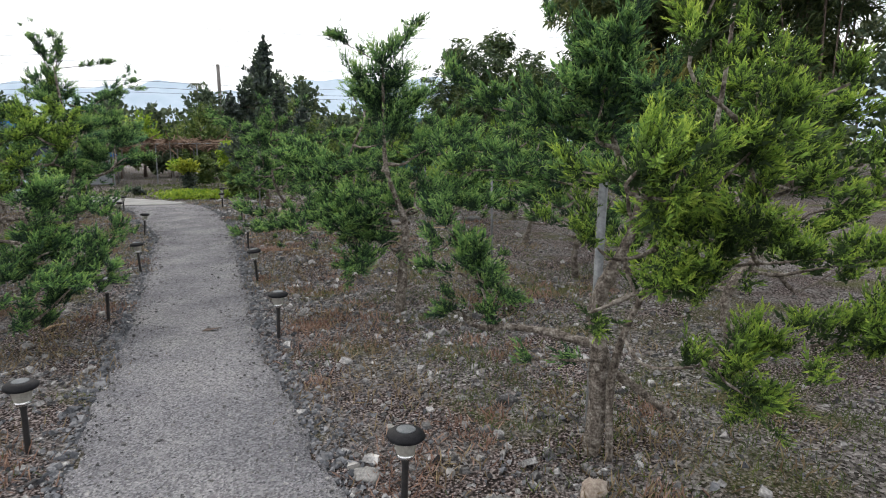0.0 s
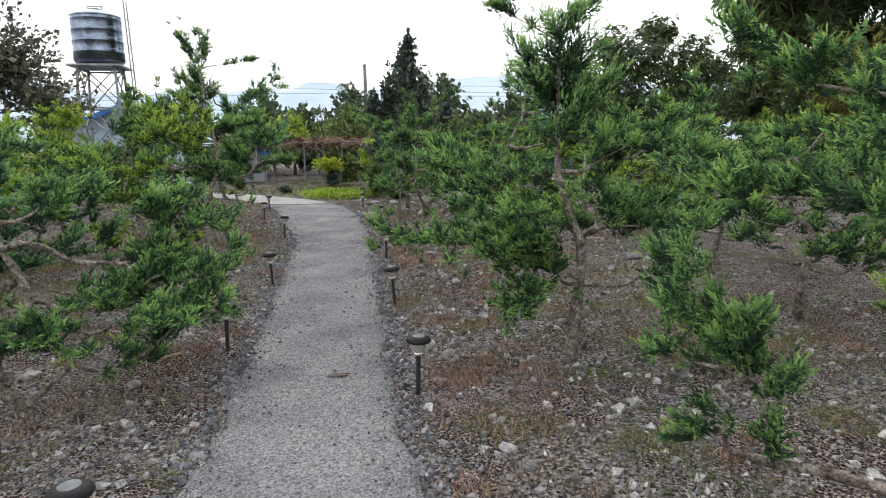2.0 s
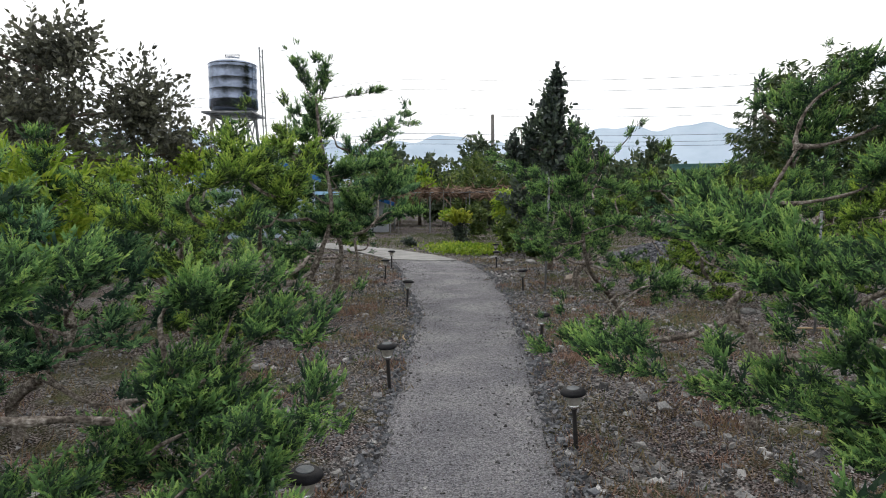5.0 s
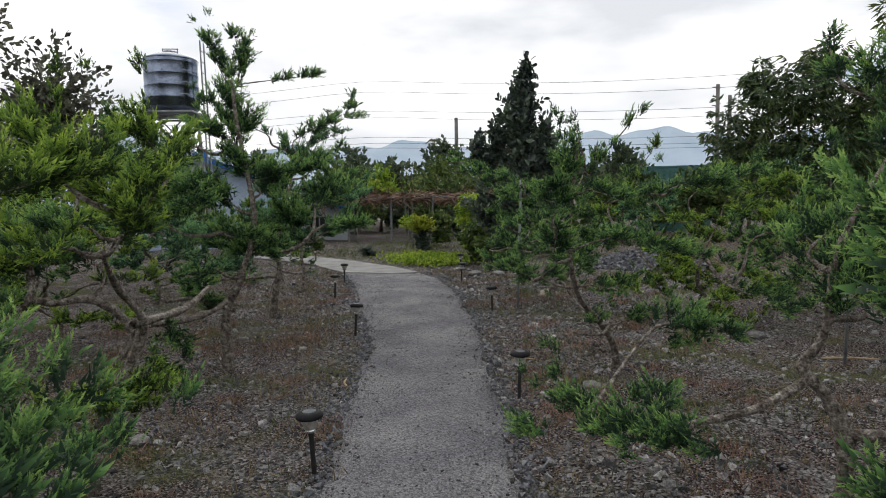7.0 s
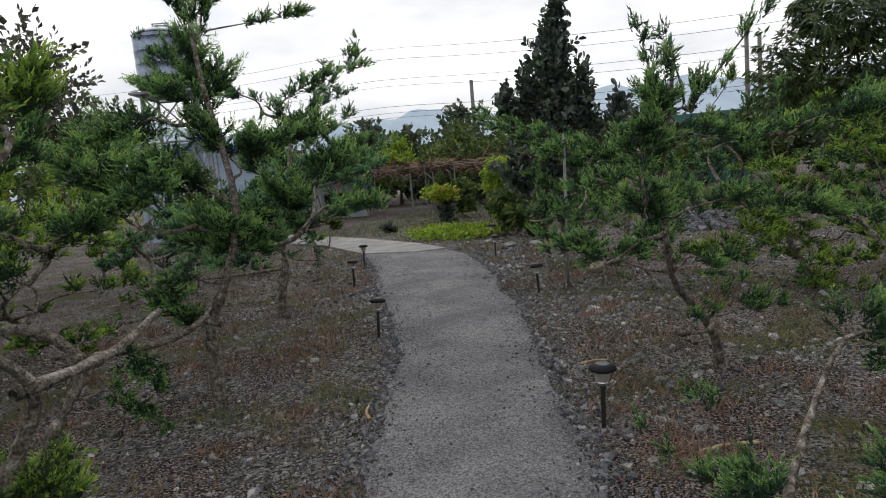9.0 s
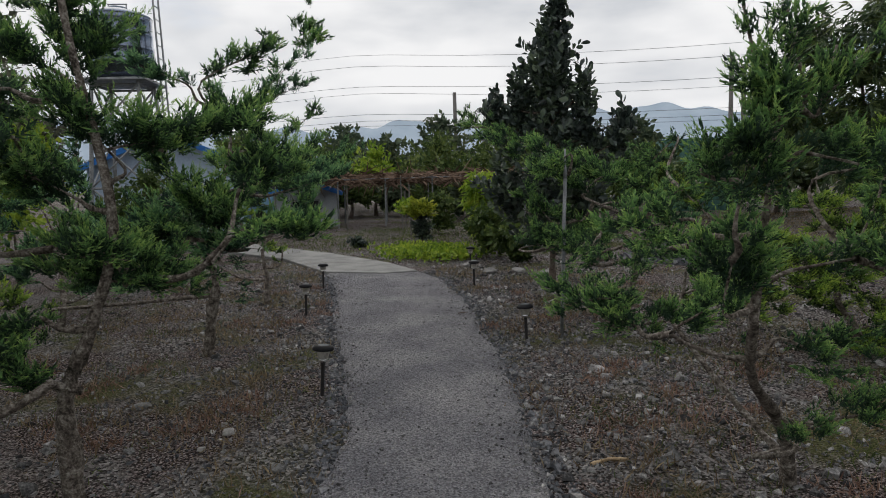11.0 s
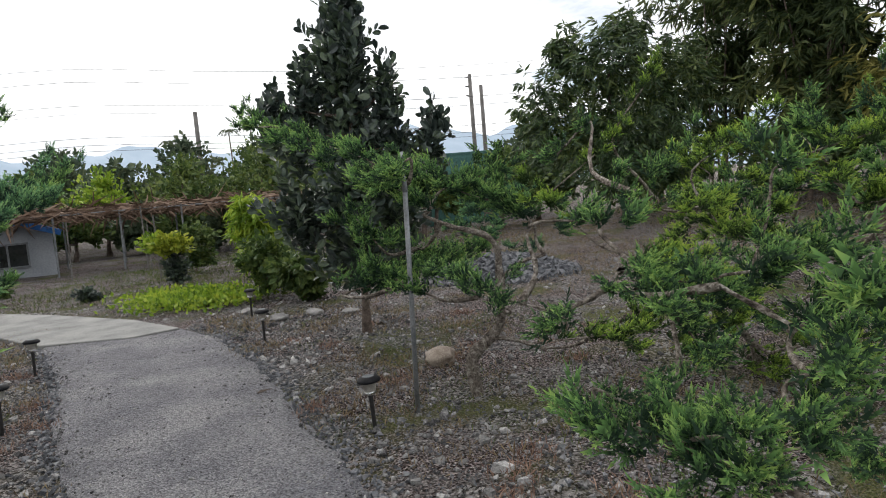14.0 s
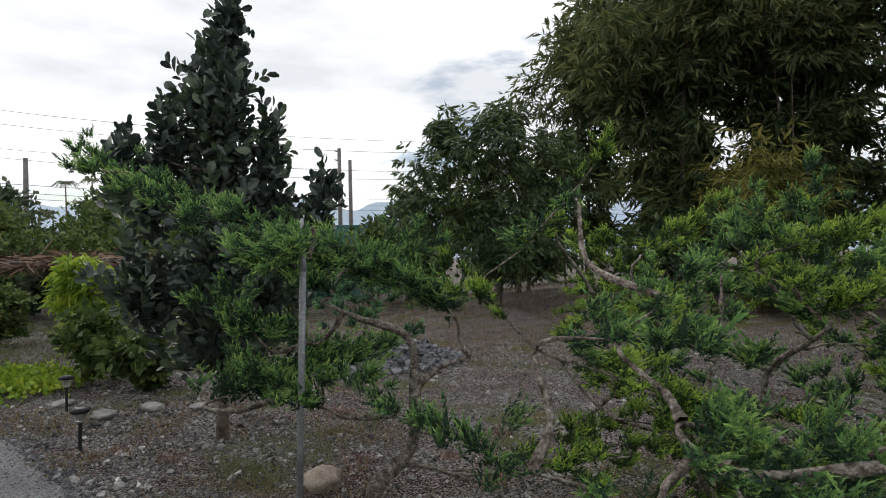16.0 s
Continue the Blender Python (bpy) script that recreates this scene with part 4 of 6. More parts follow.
juniper((-4.60, 6.75), [(0, 0, -0.05), (0.05, 0.08, 0.40), (0.14, 0.20, 0.72), (0.19, 0.26, 0.93), (0.25, 0.05, 1.15), (0.50, -0.25, 1.35)],
    [((-0.13, -0.15, 0.46), (0.06, 0.08, 0.55), 0.13),
     ((0.06, 0.08, 0.52), (0.24, 0.29, 0.62), 0.11),
     ((-0.18, -0.22, 0.53), (-0.26, -0.32, 0.67), 0.13),
     ((0.15, 0.18, 0.45), (0.25, 0.31, 0.46), 0.06),
     ((0.55, -0.46, 1.39), (0.44, -0.59, 1.33), 0.15),
     ((0.69, -0.36, 1.38), (0.80, -0.24, 1.64), 0.16),
     ((0.65, -0.52, 1.64), (0.60, -0.60, 1.83), 0.13),
     ((0.51, -0.67, 1.15), (0.40, -0.81, 1.09), 0.13),
     ((0.65, 0.01, 1.72), (0.57, -0.07, 1.90), 0.11),
     ((0.50, -0.85, 1.55), (0.79, -0.58, 1.70), 0.15),
     ((0.44, -0.90, 1.30), (0.22, -1.11, 1.48), 0.15)],
    density=270, mat=M_JUNIPER_Y, bare=[([(0.17, 0.2, 0.93), (0.15, 0.6, 0.95), (0.0, 1.0, 1.02)], 0.026)])
juniper((-5.96, 8.00), [(0.00, 0.00, -0.05), (0.03, 0.04, 0.15), (0.08, 0.11, 0.28), (0.18, 0.23, 0.57), (0.13, 0.16, 0.72)],
    [((0.06, 0.08, 1.07), (-0.08, -0.11, 1.21), 0.20),
     ((0.03, 0.03, 1.38), (-0.10, -0.13, 1.47), 0.22),
     ((0.14, 0.18, 1.32), (0.29, 0.38, 1.44), 0.20),
     ((-0.01, -0.01, 1.71), (0.10, 0.13, 1.85), 0.20),
     ((0.20, 0.27, 1.65), (0.36, 0.47, 1.75), 0.16),
     ((0.30, 0.40, 0.68), (0.37, 0.49, 0.37), 0.12),
     ((0.24, 0.31, 0.38), (0.32, 0.41, 0.22), 0.11),
     ((0.09, 0.12, 2.00), (0.17, 0.22, 2.21), 0.12),
     ((-0.20, -0.26, 1.06), (-0.29, -0.38, 1.23), 0.20)],
    density=200, size=0.075, girth=0.058, bare=[([(0.18, 0.23, 0.57), (0.10, 0.13, 0.75), (-0.01, -0.02, 0.85), (-0.13, -0.17, 0.84), (-0.25, -0.33, 0.89)], 0.04), ([(0.20, 0.26, 0.59), (0.27, 0.35, 0.60), (0.41, 0.54, 0.60), (0.53, 0.70, 0.64), (0.63, 0.82, 0.73)], 0.034)])
juniper((-5.50, 9.00), [(0, 0, -0.05), (-0.01, 0.00, 0.45), (0.02, 0.02, 0.66), (0.12, 0.10, 0.96), (0.21, 0.17, 1.46), (0.12, 0.10, 2.26), (0.10, 0.08, 2.65)],
    [((0.16, -0.26, 1.80), (0.04, -0.55, 1.53), 0.23),
     ((-0.15, 1.06, 1.28), (-0.42, 0.85, 1.23), 0.20),
     ((-0.03, 1.23, 1.26), (-0.26, 1.06, 1.67), 0.20),
     ((-0.16, 1.80, 1.57), (0.12, 2.00, 1.79), 0.20),
     ((0.07, 0.09, 2.09), (-0.02, -0.03, 2.20), 0.20),
     ((0.17, 0.21, 1.75), (0.39, 0.50, 1.85), 0.15),
     ((0.01, 0.02, 1.30), (0.27, 0.34, 1.18), 0.15),
     ((-0.06, -0.07, 0.99), (-0.14, -0.19, 0.85), 0.16),
     ((0.07, 0.09, 1.54), (-0.06, -0.08, 1.67), 0.20),
     ((-0.03, -0.04, 0.63), (-0.14, -0.18, 0.74), 0.12),
     ((0.21, 0.27, 1.67), (0.07, 0.10, 1.93), 0.18),
     ((0.15, 0.19, 1.11), (0.29, 0.38, 1.09), 0.12),
     ((-0.01, 0.25, 2.03), (-0.13, 0.28, 2.49), 0.21),
     ((-0.03, 0.23, 2.56), (-0.22, 0.20, 2.98), 0.12),
     ((0.01, 0.27, 2.64), (-0.00, 0.39, 3.05), 0.09),
     ((0.05, 0.30, 2.64), (0.53, 0.82, 2.79), 0.05),
     ((0.87, 0.25, 1.36), (1.22, 0.25, 1.35), 0.09),
     ((0.10, 0.60, 1.78), (0.31, 1.03, 1.94), 0.23),
     ((0.17, 0.91, 2.18), (0.43, 1.51, 2.53), 0.09),
     ((-0.44, 0.16, 2.09), (-0.83, 0.09, 1.88), 0.28),
     ((0.48, 0.79, 1.55), (0.56, 1.05, 1.72), 0.18),
     ((-0.47, -0.13, 1.37), (-0.73, -0.21, 1.73), 0.25),
     ((0.08, 0.32, 1.09), (-0.17, 0.25, 1.26), 0.22)],
    density=300, girth=0.058, bare=[([(0.05, 0.05, 0.6), (-0.1, -0.25, 0.75), (-0.1, -0.6, 0.78)], 0.022)])
juniper((-6.70, 11.35), [(0, 0, -0.05), (0.05, 0.04, 0.41), (0.09, 0.08, 0.77), (0.00, 0.00, 1.23), (0.21, 0.18, 1.72), (0.26, 0.23, 2.17)],
    [((1.02, -1.12, 1.20), (0.81, -1.29, 1.33), 0.21),
     ((1.17, -0.89, 1.30), (0.98, -1.05, 1.40), 0.20),
     ((1.16, -0.62, 1.19), (1.39, -0.44, 1.34), 0.18),
     ((1.36, -1.10, 1.16), (1.20, -1.23, 1.18), 0.15),
     ((0.26, 0.22, 2.02), (0.20, 0.17, 2.32), 0.12),
     ((0.34, 0.30, 2.22), (0.82, 0.72, 2.87), 0.10),
     ((0.26, 0.49, 2.29), (0.55, 0.89, 2.51), 0.07),
     ((-0.33, -0.03, 0.72), (-0.72, -0.22, 0.71), 0.22),
     ((0.43, 0.91, 1.61), (0.64, 1.36, 1.77), 0.17),
     ((0.13, -0.15, 2.43), (-0.14, -0.53, 2.59), 0.11),
     ((-0.56, -0.09, 1.09), (-0.96, -0.25, 1.16), 0.25),
     ((0.16, 0.54, 1.57), (0.31, 0.87, 1.72), 0.23),
     ((0.14, -0.71, 1.47), (0.42, -0.43, 1.37), 0.18),
     ((0.43, -0.13, 1.67), (0.68, 0.11, 1.74), 0.15),
     ((0.53, 0.16, 1.94), (0.60, 0.23, 2.18), 0.06),
     ((0.41, -0.64, 1.17), (0.22, -0.83, 0.93), 0.17),
     ((0.66, 0.38, 1.51), (0.90, 0.59, 1.59), 0.15)],
    density=300, mat=M_JUNIPER_B, girth=0.062, bare=[([(0.06, 0.05, 0.6), (-0.3, -0.5, 0.62), (-0.5, -1.1, 0.68)], 0.022)])
juniper((-7.70, 13.65), [(0, 0, -0.05), (0.03, 0.02, 0.37), (0.00, 0.00, 0.75), (0.13, 0.10, 1.05), (0.06, 0.05, 1.61)],
    [((0.22, 0.16, 0.92), (0.46, 0.35, 1.03), 0.16),
     ((0.09, 0.07, 1.30), (-0.18, -0.13, 1.38), 0.24),
     ((0.21, 0.53, 1.28), (-0.06, 0.52, 1.68), 0.25),
     ((-0.36, -0.02, 1.06), (-0.68, -0.14, 1.20), 0.25),
     ((0.27, 0.70, 1.61), (0.58, 1.19, 1.94), 0.18),
     ((0.10, 0.45, 2.19), (0.37, 0.84, 2.55), 0.08),
     ((-0.04, 0.22, 1.99), (-0.18, 0.24, 2.30), 0.10),
     ((-0.43, 0.30, 1.62), (-0.80, 0.33, 1.94), 0.26)],
    density=220, size=0.1, girth=0.04, bare=[([(0.02, 0.02, 0.35), (-0.2, -0.2, 0.4), (-0.45, -0.3, 0.55)], 0.018), ([(0.02, 0, 0.5), (0.25, 0, 0.55), (0.3, 0, 0.75)], 0.016)])
juniper((-3.27, 13.04), [(0, 0, -0.05), (-0.03, 0.00, 0.30), (0.18, -0.02, 0.53), (0.21, -0.02, 0.89), (0.17, -0.02, 1.16), (-0.11, 0.01, 1.28), (-0.30, 0.03, 1.37)],
    [((-0.26, 0.02, 1.44), (-0.89, 0.08, 1.77), 0.13),
     ((-0.67, 0.26, 1.81), (-1.48, 0.44, 2.15), 0.13),
     ((-1.31, 0.22, 2.10), (-1.70, 0.31, 2.13), 0.04),
     ((-0.36, -0.27, 1.77), (-0.59, -0.40, 1.57), 0.13),
     ((0.50, 0.15, 1.25), (0.24, 0.28, 1.54), 0.17),
     ((-0.13, 0.21, 1.55), (0.32, 0.27, 1.66), 0.12),
     ((-0.29, -0.17, 0.82), (-0.62, -0.24, 1.02), 0.10),
     ((-0.38, 0.24, 1.12), (-0.93, 0.39, 1.34), 0.10),
     ((-0.61, -0.04, 1.16), (-0.82, -0.07, 1.47), 0.06),
     ((0.21, -0.32, 0.71), (-0.05, -0.45, 0.87), 0.07),
     ((0.14, 0.33, 1.46), (-0.40, 0.39, 1.70), 0.20),
     ((-0.90, 0.06, 0.86), (-0.02, 0.30, 1.01), 0.22)],
    density=330, girth=0.058, bare=[([(0.2, -0.02, 0.85), (0.35, -0.05, 0.98), (0.55, 0, 1.02)], 0.02), ([(0.12, 0, 0.45), (0.3, -0.05, 0.42), (0.5, -0.1, 0.34)], 0.02)])


def ring_juniper(x, y, h, r, n, seed, mat, density=34, size=0.108):
    """A juniper further from the path: bent trunk and layered pads that reach out all round."""
    rng = np.random.default_rng(seed)
    trunk = [(0, 0, -0.05)]
    for i in range(1, 5):
        trunk.append((rng.normal(0, 0.09) * i, rng.normal(0, 0.09) * i, h * 0.72 * i / 4))
    pads = []
    for i in range(n):
        a = i * 2.4 + rng.uniform(-0.4, 0.4)
        z = h * (0.17 + 0.68 * (i + 0.5) / n)
        reach = r * (1.15 - 0.6 * (i / n)) * rng.uniform(0.75, 1.1)
        o = np.array([math.cos(a), math.sin(a), 0])
        c = np.array(trunk[2])
        c[2] = 0
        pads.append((tuple(c + o * reach * 0.4 + (0, 0, z)), tuple(c + o * reach + (0, 0, z + rng.uniform(-0.1, 0.28))), 0.19 * rng.uniform(0.8, 1.35)))
    top = np.array(trunk[-1])
    pads.append((tuple(top - (0, 0, 0.2)), tuple(top + (rng.normal(0, 0.1), rng.normal(0, 0.1), h * 0.3)), 0.16))
    pads.append((tuple(top), tuple(top + (rng.normal(0, 0.35), rng.normal(0, 0.35), h * 0.34)), 0.06))
    juniper((x, y), trunk, pads, density, mat, size)


for i, (x, y, h, r, n) in enumerate([
        (2.1, 4.3, 2.2, 1.0, 13), (1.5, 6.9, 1.9, 0.95, 12), (2.9, 6.3, 2.0, 1.0, 11), (1.2, 9.3, 2.0, 1.0, 12), (3.0, 9.2, 2.1, 1.0, 11), (0.2, 11.2, 1.7, 0.9, 11), (-0.3, 13.5, 2.0, 1.0, 13), (1.4, 12.4, 2.1, 1.0, 12), (2.4, 15.2, 2.0, 1.0, 11), (0.3, 16.6, 1.8, 0.9, 10),
        (4.4, 12.0, 2.1, 1.0, 10), (-2.4, 19.8, 1.7, 0.9, 9), (4.8, 16.4, 2.0, 1.0, 10), (2.6, 2.2, 2.2, 0.9, 11),
        (-6.2, 4.9, 1.9, 1.1, 14), (-7.3, 7.3, 1.9, 1.15, 14), (-8.3, 9.6, 1.9, 1.1, 13), (-9.2, 11.9, 1.8, 1.0, 11), (-10.2, 14.6, 1.35, 0.9, 10), (-8.6, 5.6, 2.0, 1.0, 11), (-9.9, 7.9, 1.9, 1.0, 10), (-6.0, 2.6, 2.0, 0.9, 10), (-11.2, 17.2, 1.5, 0.8, 9), (-5.2, 5.6, 1.5, 0.7, 9)]):
    ring_juniper(x, y, h, r, n, 100 + i, (M_JUNIPER, M_JUNIPER_Y, M_JUNIPER_B)[i % 3] if x < 0 else (M_JUNIPER_Y, M_JUNIPER)[i % 2] if y < 10 else M_JUNIPER_Y)


# ---- solar path lamps ----
def solar_lamp(x, y, tilt=(0, 0), turn=0):
    ob = thing("solar_lamp", pose(x, y, float(ground_height(x, y)), tilt[0], tilt[1], turn), "black solar path lamp on a thin stake in stony soil", "lamp", "solar lamps along the path")
    part("stake", lathe([(0.004, -0.06), (0.013, -0.03), (0.014, 0.0), (0.0145, 0.22), (0.017, 0.235), (0.02, 0.25)], 12), M_BLACK, ob, "", True)
    part("cup", lathe([(0.026, 0.25), (0.034, 0.262), (0.043, 0.30), (0.048, 0.332)], 20), M_CUP, ob, "frosted translucent cup", True)
    part("reflector", lathe([(0.004, 0.252), (0.036, 0.256), (0.041, 0.268), (0.030, 0.276), (0.006, 0.272)], 16), M_CHROME, ob, "shiny reflector", True)
    part("cap", lathe([(0.05, 0.33), (0.072, 0.334), (0.078, 0.342), (0.074, 0.354), (0.058, 0.366), (0.05, 0.369)], 24), M_CAP, ob, "dark dished cap", True)
    part("solar_cell", lathe([(0.038, 0.362), (0.038, 0.3712), (0.036, 0.3725)], 20), M_SOLAR, ob, "dusty grey round solar cell")
    return ob


for i, (x, y) in enumerate([(-0.17, 2.32), (-1.28, 4.69), (-2.05, 6.79), (-2.84, 9.05), (-4.0, 12.48), (-5.4, 15.4), (-5.95, 17.0),
                            (-2.03, 2.86), (-2.88, 5.23), (-3.63, 7.40), (-5.12, 10.7), (-6.75, 13.1), (-7.55, 14.85)]):
    solar_lamp(x, y, (2.5 * math.sin(i * 2.3), 3.0 * math.sin(i * 1.7 + 1) + (7 if i == 10 else 0)), i * 40)

# ---- stakes ----
post = thing("steel_stake", pose(-3.73, 12.78, LEVEL), "tall thin galvanised pipe stake stuck in the ground", "stake", "tree stakes")
part("pipe", rod((0, 0, -0.1), (0.05, 0.0, 1.52), 0.017), M_PIPE, post, "", True)
part("tip", lathe([(0.019, 0), (0.017, 0.05), (0.011, 0.12), (0.008, 0.27)], 8, (0.05, 0, 1.5)), M_PIPE, post, "narrower pipe end", True)
for x, y, h, lean, r in ((0.69, 2.86, 1.33, (0.04, -0.02), 0.021), (-3.72, 3.62, 0.98, (0.02, 0.03), 0.022), (0.6, 7.6, 1.2, (0.0, 0.02), 0.014), (-0.3, 10.8, 1.3, (0.02, 0.0), 0.014)):
    s = thing("steel_stake", pose(x, y, LEVEL), "grey galvanised pipe stake beside a juniper trunk", "stake", "tree stakes")
    part("pipe", rod((0, 0, -0.1), (*lean, h), r), M_PIPE, s, "", True)
    part("rim", lathe([(r * 1.08, 0), (r * 1.12, 0.012), (r * 0.8, 0.016)], 12, (*lean, h - 0.012)), M_PIPE, s, "", True)

# ---- tall dark broadleaf tree ----
H_clouds = [((0, 0, 0.95), (0.7, 0.65, 0.38), 120), ((0.45, 0.1, 1.35), (0.55, 0.5, 0.5), 90), ((-0.55, 0.0, 1.45), (0.55, 0.5, 0.5), 100), ((0, -0.3, 1.6), (0.55, 0.45, 0.6), 100),
            ((0, 0.2, 2.2), (0.78, 0.7, 0.65), 170), ((0.52, 0, 2.1), (0.26, 0.3, 0.5), 46), ((0.86, 0, 1.98), (0.17, 0.2, 0.5), 34), ((-0.55, 0, 2.3), (0.2, 0.22, 0.5), 44), ((-0.8, 0.05, 2.4), (0.13, 0.15, 0.45), 26),
            ((-0.4, 0, 2.75), (0.18, 0.2, 0.5), 44), ((0, 0, 2.9), (0.52, 0.5, 0.6), 140), ((0.45, 0, 2.7), (0.2, 0.2, 0.45), 40), ((0, 0, 3.2), (0.42, 0.4, 0.45), 100), ((0.06, 0, 3.5), (0.26, 0.26, 0.35), 60), ((0.1, 0, 3.8), (0.16, 0.16, 0.25), 28), ((0.95, 0.1, 2.3), (0.1, 0.12, 0.3), 16), ((-0.72, -0.1, 2.62), (0.12, 0.12, 0.35), 18)]
broad_tree("broadleaf_tree", (-4.28, 15.37), [(0, 0, -0.05), (0.02, 0, 0.5), (0, 0, 1.2), (0.05, 0, 2.4), (0.08, 0, 3.7)], H_clouds, [oval_leaf(0.52, 0.1), oval_leaf(0.46, 0.25), oval_leaf(0.58, 0.0)], M_LEAF_DARK, 0.12,
           "tall narrow tree with thick dark oval leaves", girth=0.055, lift=0.9, per=8, hollow=0.25, twig_len=0.28)

# ---- mango, bamboo and trees behind the clearing ----
broad_tree("mango_tree", (1.8, 25.0), [(0, 0, -0.1), (0.1, 0, 1.0), (0, 0.1, 2.2), (-0.2, 0, 3.6)],
           [((0, 0, 2.6), (2.5, 1.8, 1.4), 420), ((-1.7, 0.2, 3.2), (1.2, 1.1, 1.5), 210), ((-0.3, -0.5, 4.3), (1.5, 1.2, 1.1), 240), ((1.5, 0, 3.9), (1.5, 1.3, 1.4), 260), ((-1.3, 0.3, 4.9), (0.55, 0.5, 0.8), 70), ((0.5, 0.2, 5.3), (0.9, 0.8, 0.6), 100), ((0.3, -0.9, 1.6), (2.2, 0.9, 0.9), 220)],
           LANCE, M_LEAF_MANGO, 0.26, "dense mango tree with drooping glossy dark green leaves", girth=0.14, lift=0.25, droop=0.7, per=11, twig_len=0.22)


def bamboo(x, y, h, spread, canes, label, mat, seed):
    ob = thing("bamboo_clump", pose(x, y, 0), label, "bamboo", "bamboo grove")
    rng = np.random.default_rng(seed)
    heads = []
    for i in range(canes):
        a, r = rng.uniform(0, 6.28), rng.uniform(0.1, 0.8)
        foot = np.array([r * math.cos(a), r * math.sin(a), -0.1])
        out = np.array([math.cos(a), math.sin(a), 0]) * spread * rng.uniform(0.2, 1.0)
        hh = h * rng.uniform(0.7, 1.05)
        pts = [foot, foot + out * 0.15 + (0, 0, hh * 0.4), foot + out * 0.5 + (0, 0, hh * 0.8), foot + out * 1.1 + (0, 0, hh)]
        piece("cane", limb_mesh("cane", pts, 0.045, 0.012, M_BARK_DARK, 5, 0.03, 4), ob)
        ln = smooth_line(pts, 6)
        heads += [(p, 0.5 + 0.75 * (p[2] / hh) ** 1.5) for p in ln[4:]]
    for p, r in heads[::2]:
        tagged(piece("leaf_spray", leaf_cloud("leaf_spray", p + rng.normal(size=3) * 0.35, (r * 1.25, r * 1.25, r * 0.9), 29, 6, 0.32 if math.hypot(x, y) < 26 else 0.42, NARROW, mat, 0.1, 0.1, 0.4, 0.5), ob), kind="stuff")
    return ob


for i, (x, y, h, s, n) in enumerate([(7.6, 25.5, 11.0, 2.6, 13), (10.4, 24.0, 11.5, 2.6, 14), (12.6, 21.5, 11.5, 2.6, 14), (9.4, 28.0, 12.5, 3.0, 12), (13.5, 26.0, 12.5, 3.0, 12), (14.6, 18.0, 11.5, 2.8, 13), (15.0, 13.0, 10.5, 2.8, 11), (6.6, 29.5, 11.5, 2.8, 10), (16.5, 22.0, 12.0, 3.0, 12)]):
    bamboo(x, y, h, s, n, "tall dense bamboo clump with dark hanging leaves", M_LEAF_BAMBOO, 20 + i)
bamboo(8.1, 22.6, 4.6, 0.9, 6, "small clump of yellow-green bamboo", M_LEAF_OLIVE, 40)

# ---- dull leafy tree by the water tower ----
broad_tree("broadleaf_tree", (-14.2, 12.0), [(0, 0, -0.1), (0.1, 0, 1.4), (0, 0.1, 2.8), (0.1, 0, 4.2)],
           [((0, 0, 3.3), (1.9, 1.9, 1.4), 520), ((-1.6, 0.8, 3.3), (1.6, 1.4, 1.5), 380), ((1.5, 1.2, 3.5), (1.4, 1.4, 1.4), 380), ((0.3, 0.2, 4.7), (1.5, 1.4, 0.9), 260), ((0, -1.4, 2.7), (1.7, 1.3, 1.2), 320), ((1.3, 2.4, 2.6), (1.3, 1.3, 1.1), 260), ((-1.4, -1.6, 3.6), (1.5, 1.4, 1.3), 300), ((-0.8, -1.0, 4.8), (1.4, 1.3, 0.9), 240), ((-2.0, -2.6, 4.3), (1.3, 1.3, 1.1), 240)],
           SMALL, M_LEAF_PLUM, 0.15, "open tree with dull purplish green leaves", girth=0.12, lift=0.4, per=7, hollow=0.15, twig_len=0.5)
for x, y, r, h in ((-11.5, 11.2, 1.0, 1.3), (-12.0, 13.5, 1.1, 1.5), (-10.8, 9.0, 0.9, 1.0), (-13.0, 9.0, 1.2, 1.4), (-12.4, 16.2, 0.9, 1.1)):
    broad_tree("shrub", (x, y), [(0, 0, -0.05), (0.02, 0, h * 0.5), (0, 0, h)], [((0, 0, h), (r, r, h * 0.75), 190), ((0.3, 0.1, h * 1.55), (r * 0.5, r * 0.5, 0.35), 60)], SMALL, M_LEAF_YELLOW if r > 0.95 else M_LEAF_MID, 0.11,
               "leafy yellow-green garden shrub", "shrubs by the water tower", girth=0.03, per=8, category="shrub")

for x, y, h in ((-7.66, 7.25, 1.75), (-8.66, 8.15, 1.5)):
    broad_tree("shrub", (x, y), [(0, 0, -0.05), (0.05, 0, h * 0.5), (0, 0, h)], [((0, 0, h), (0.75, 0.75, 0.45), 150), ((0.3, 0.2, h * 0.7), (0.7, 0.7, 0.5), 110)], LANCE, M_LEAF_YELLOW, 0.17,
               "tall shrub with bright yellow-green pointed leaves", "shrubs by the water tower", girth=0.03, per=8, lift=0.7, category="shrub")

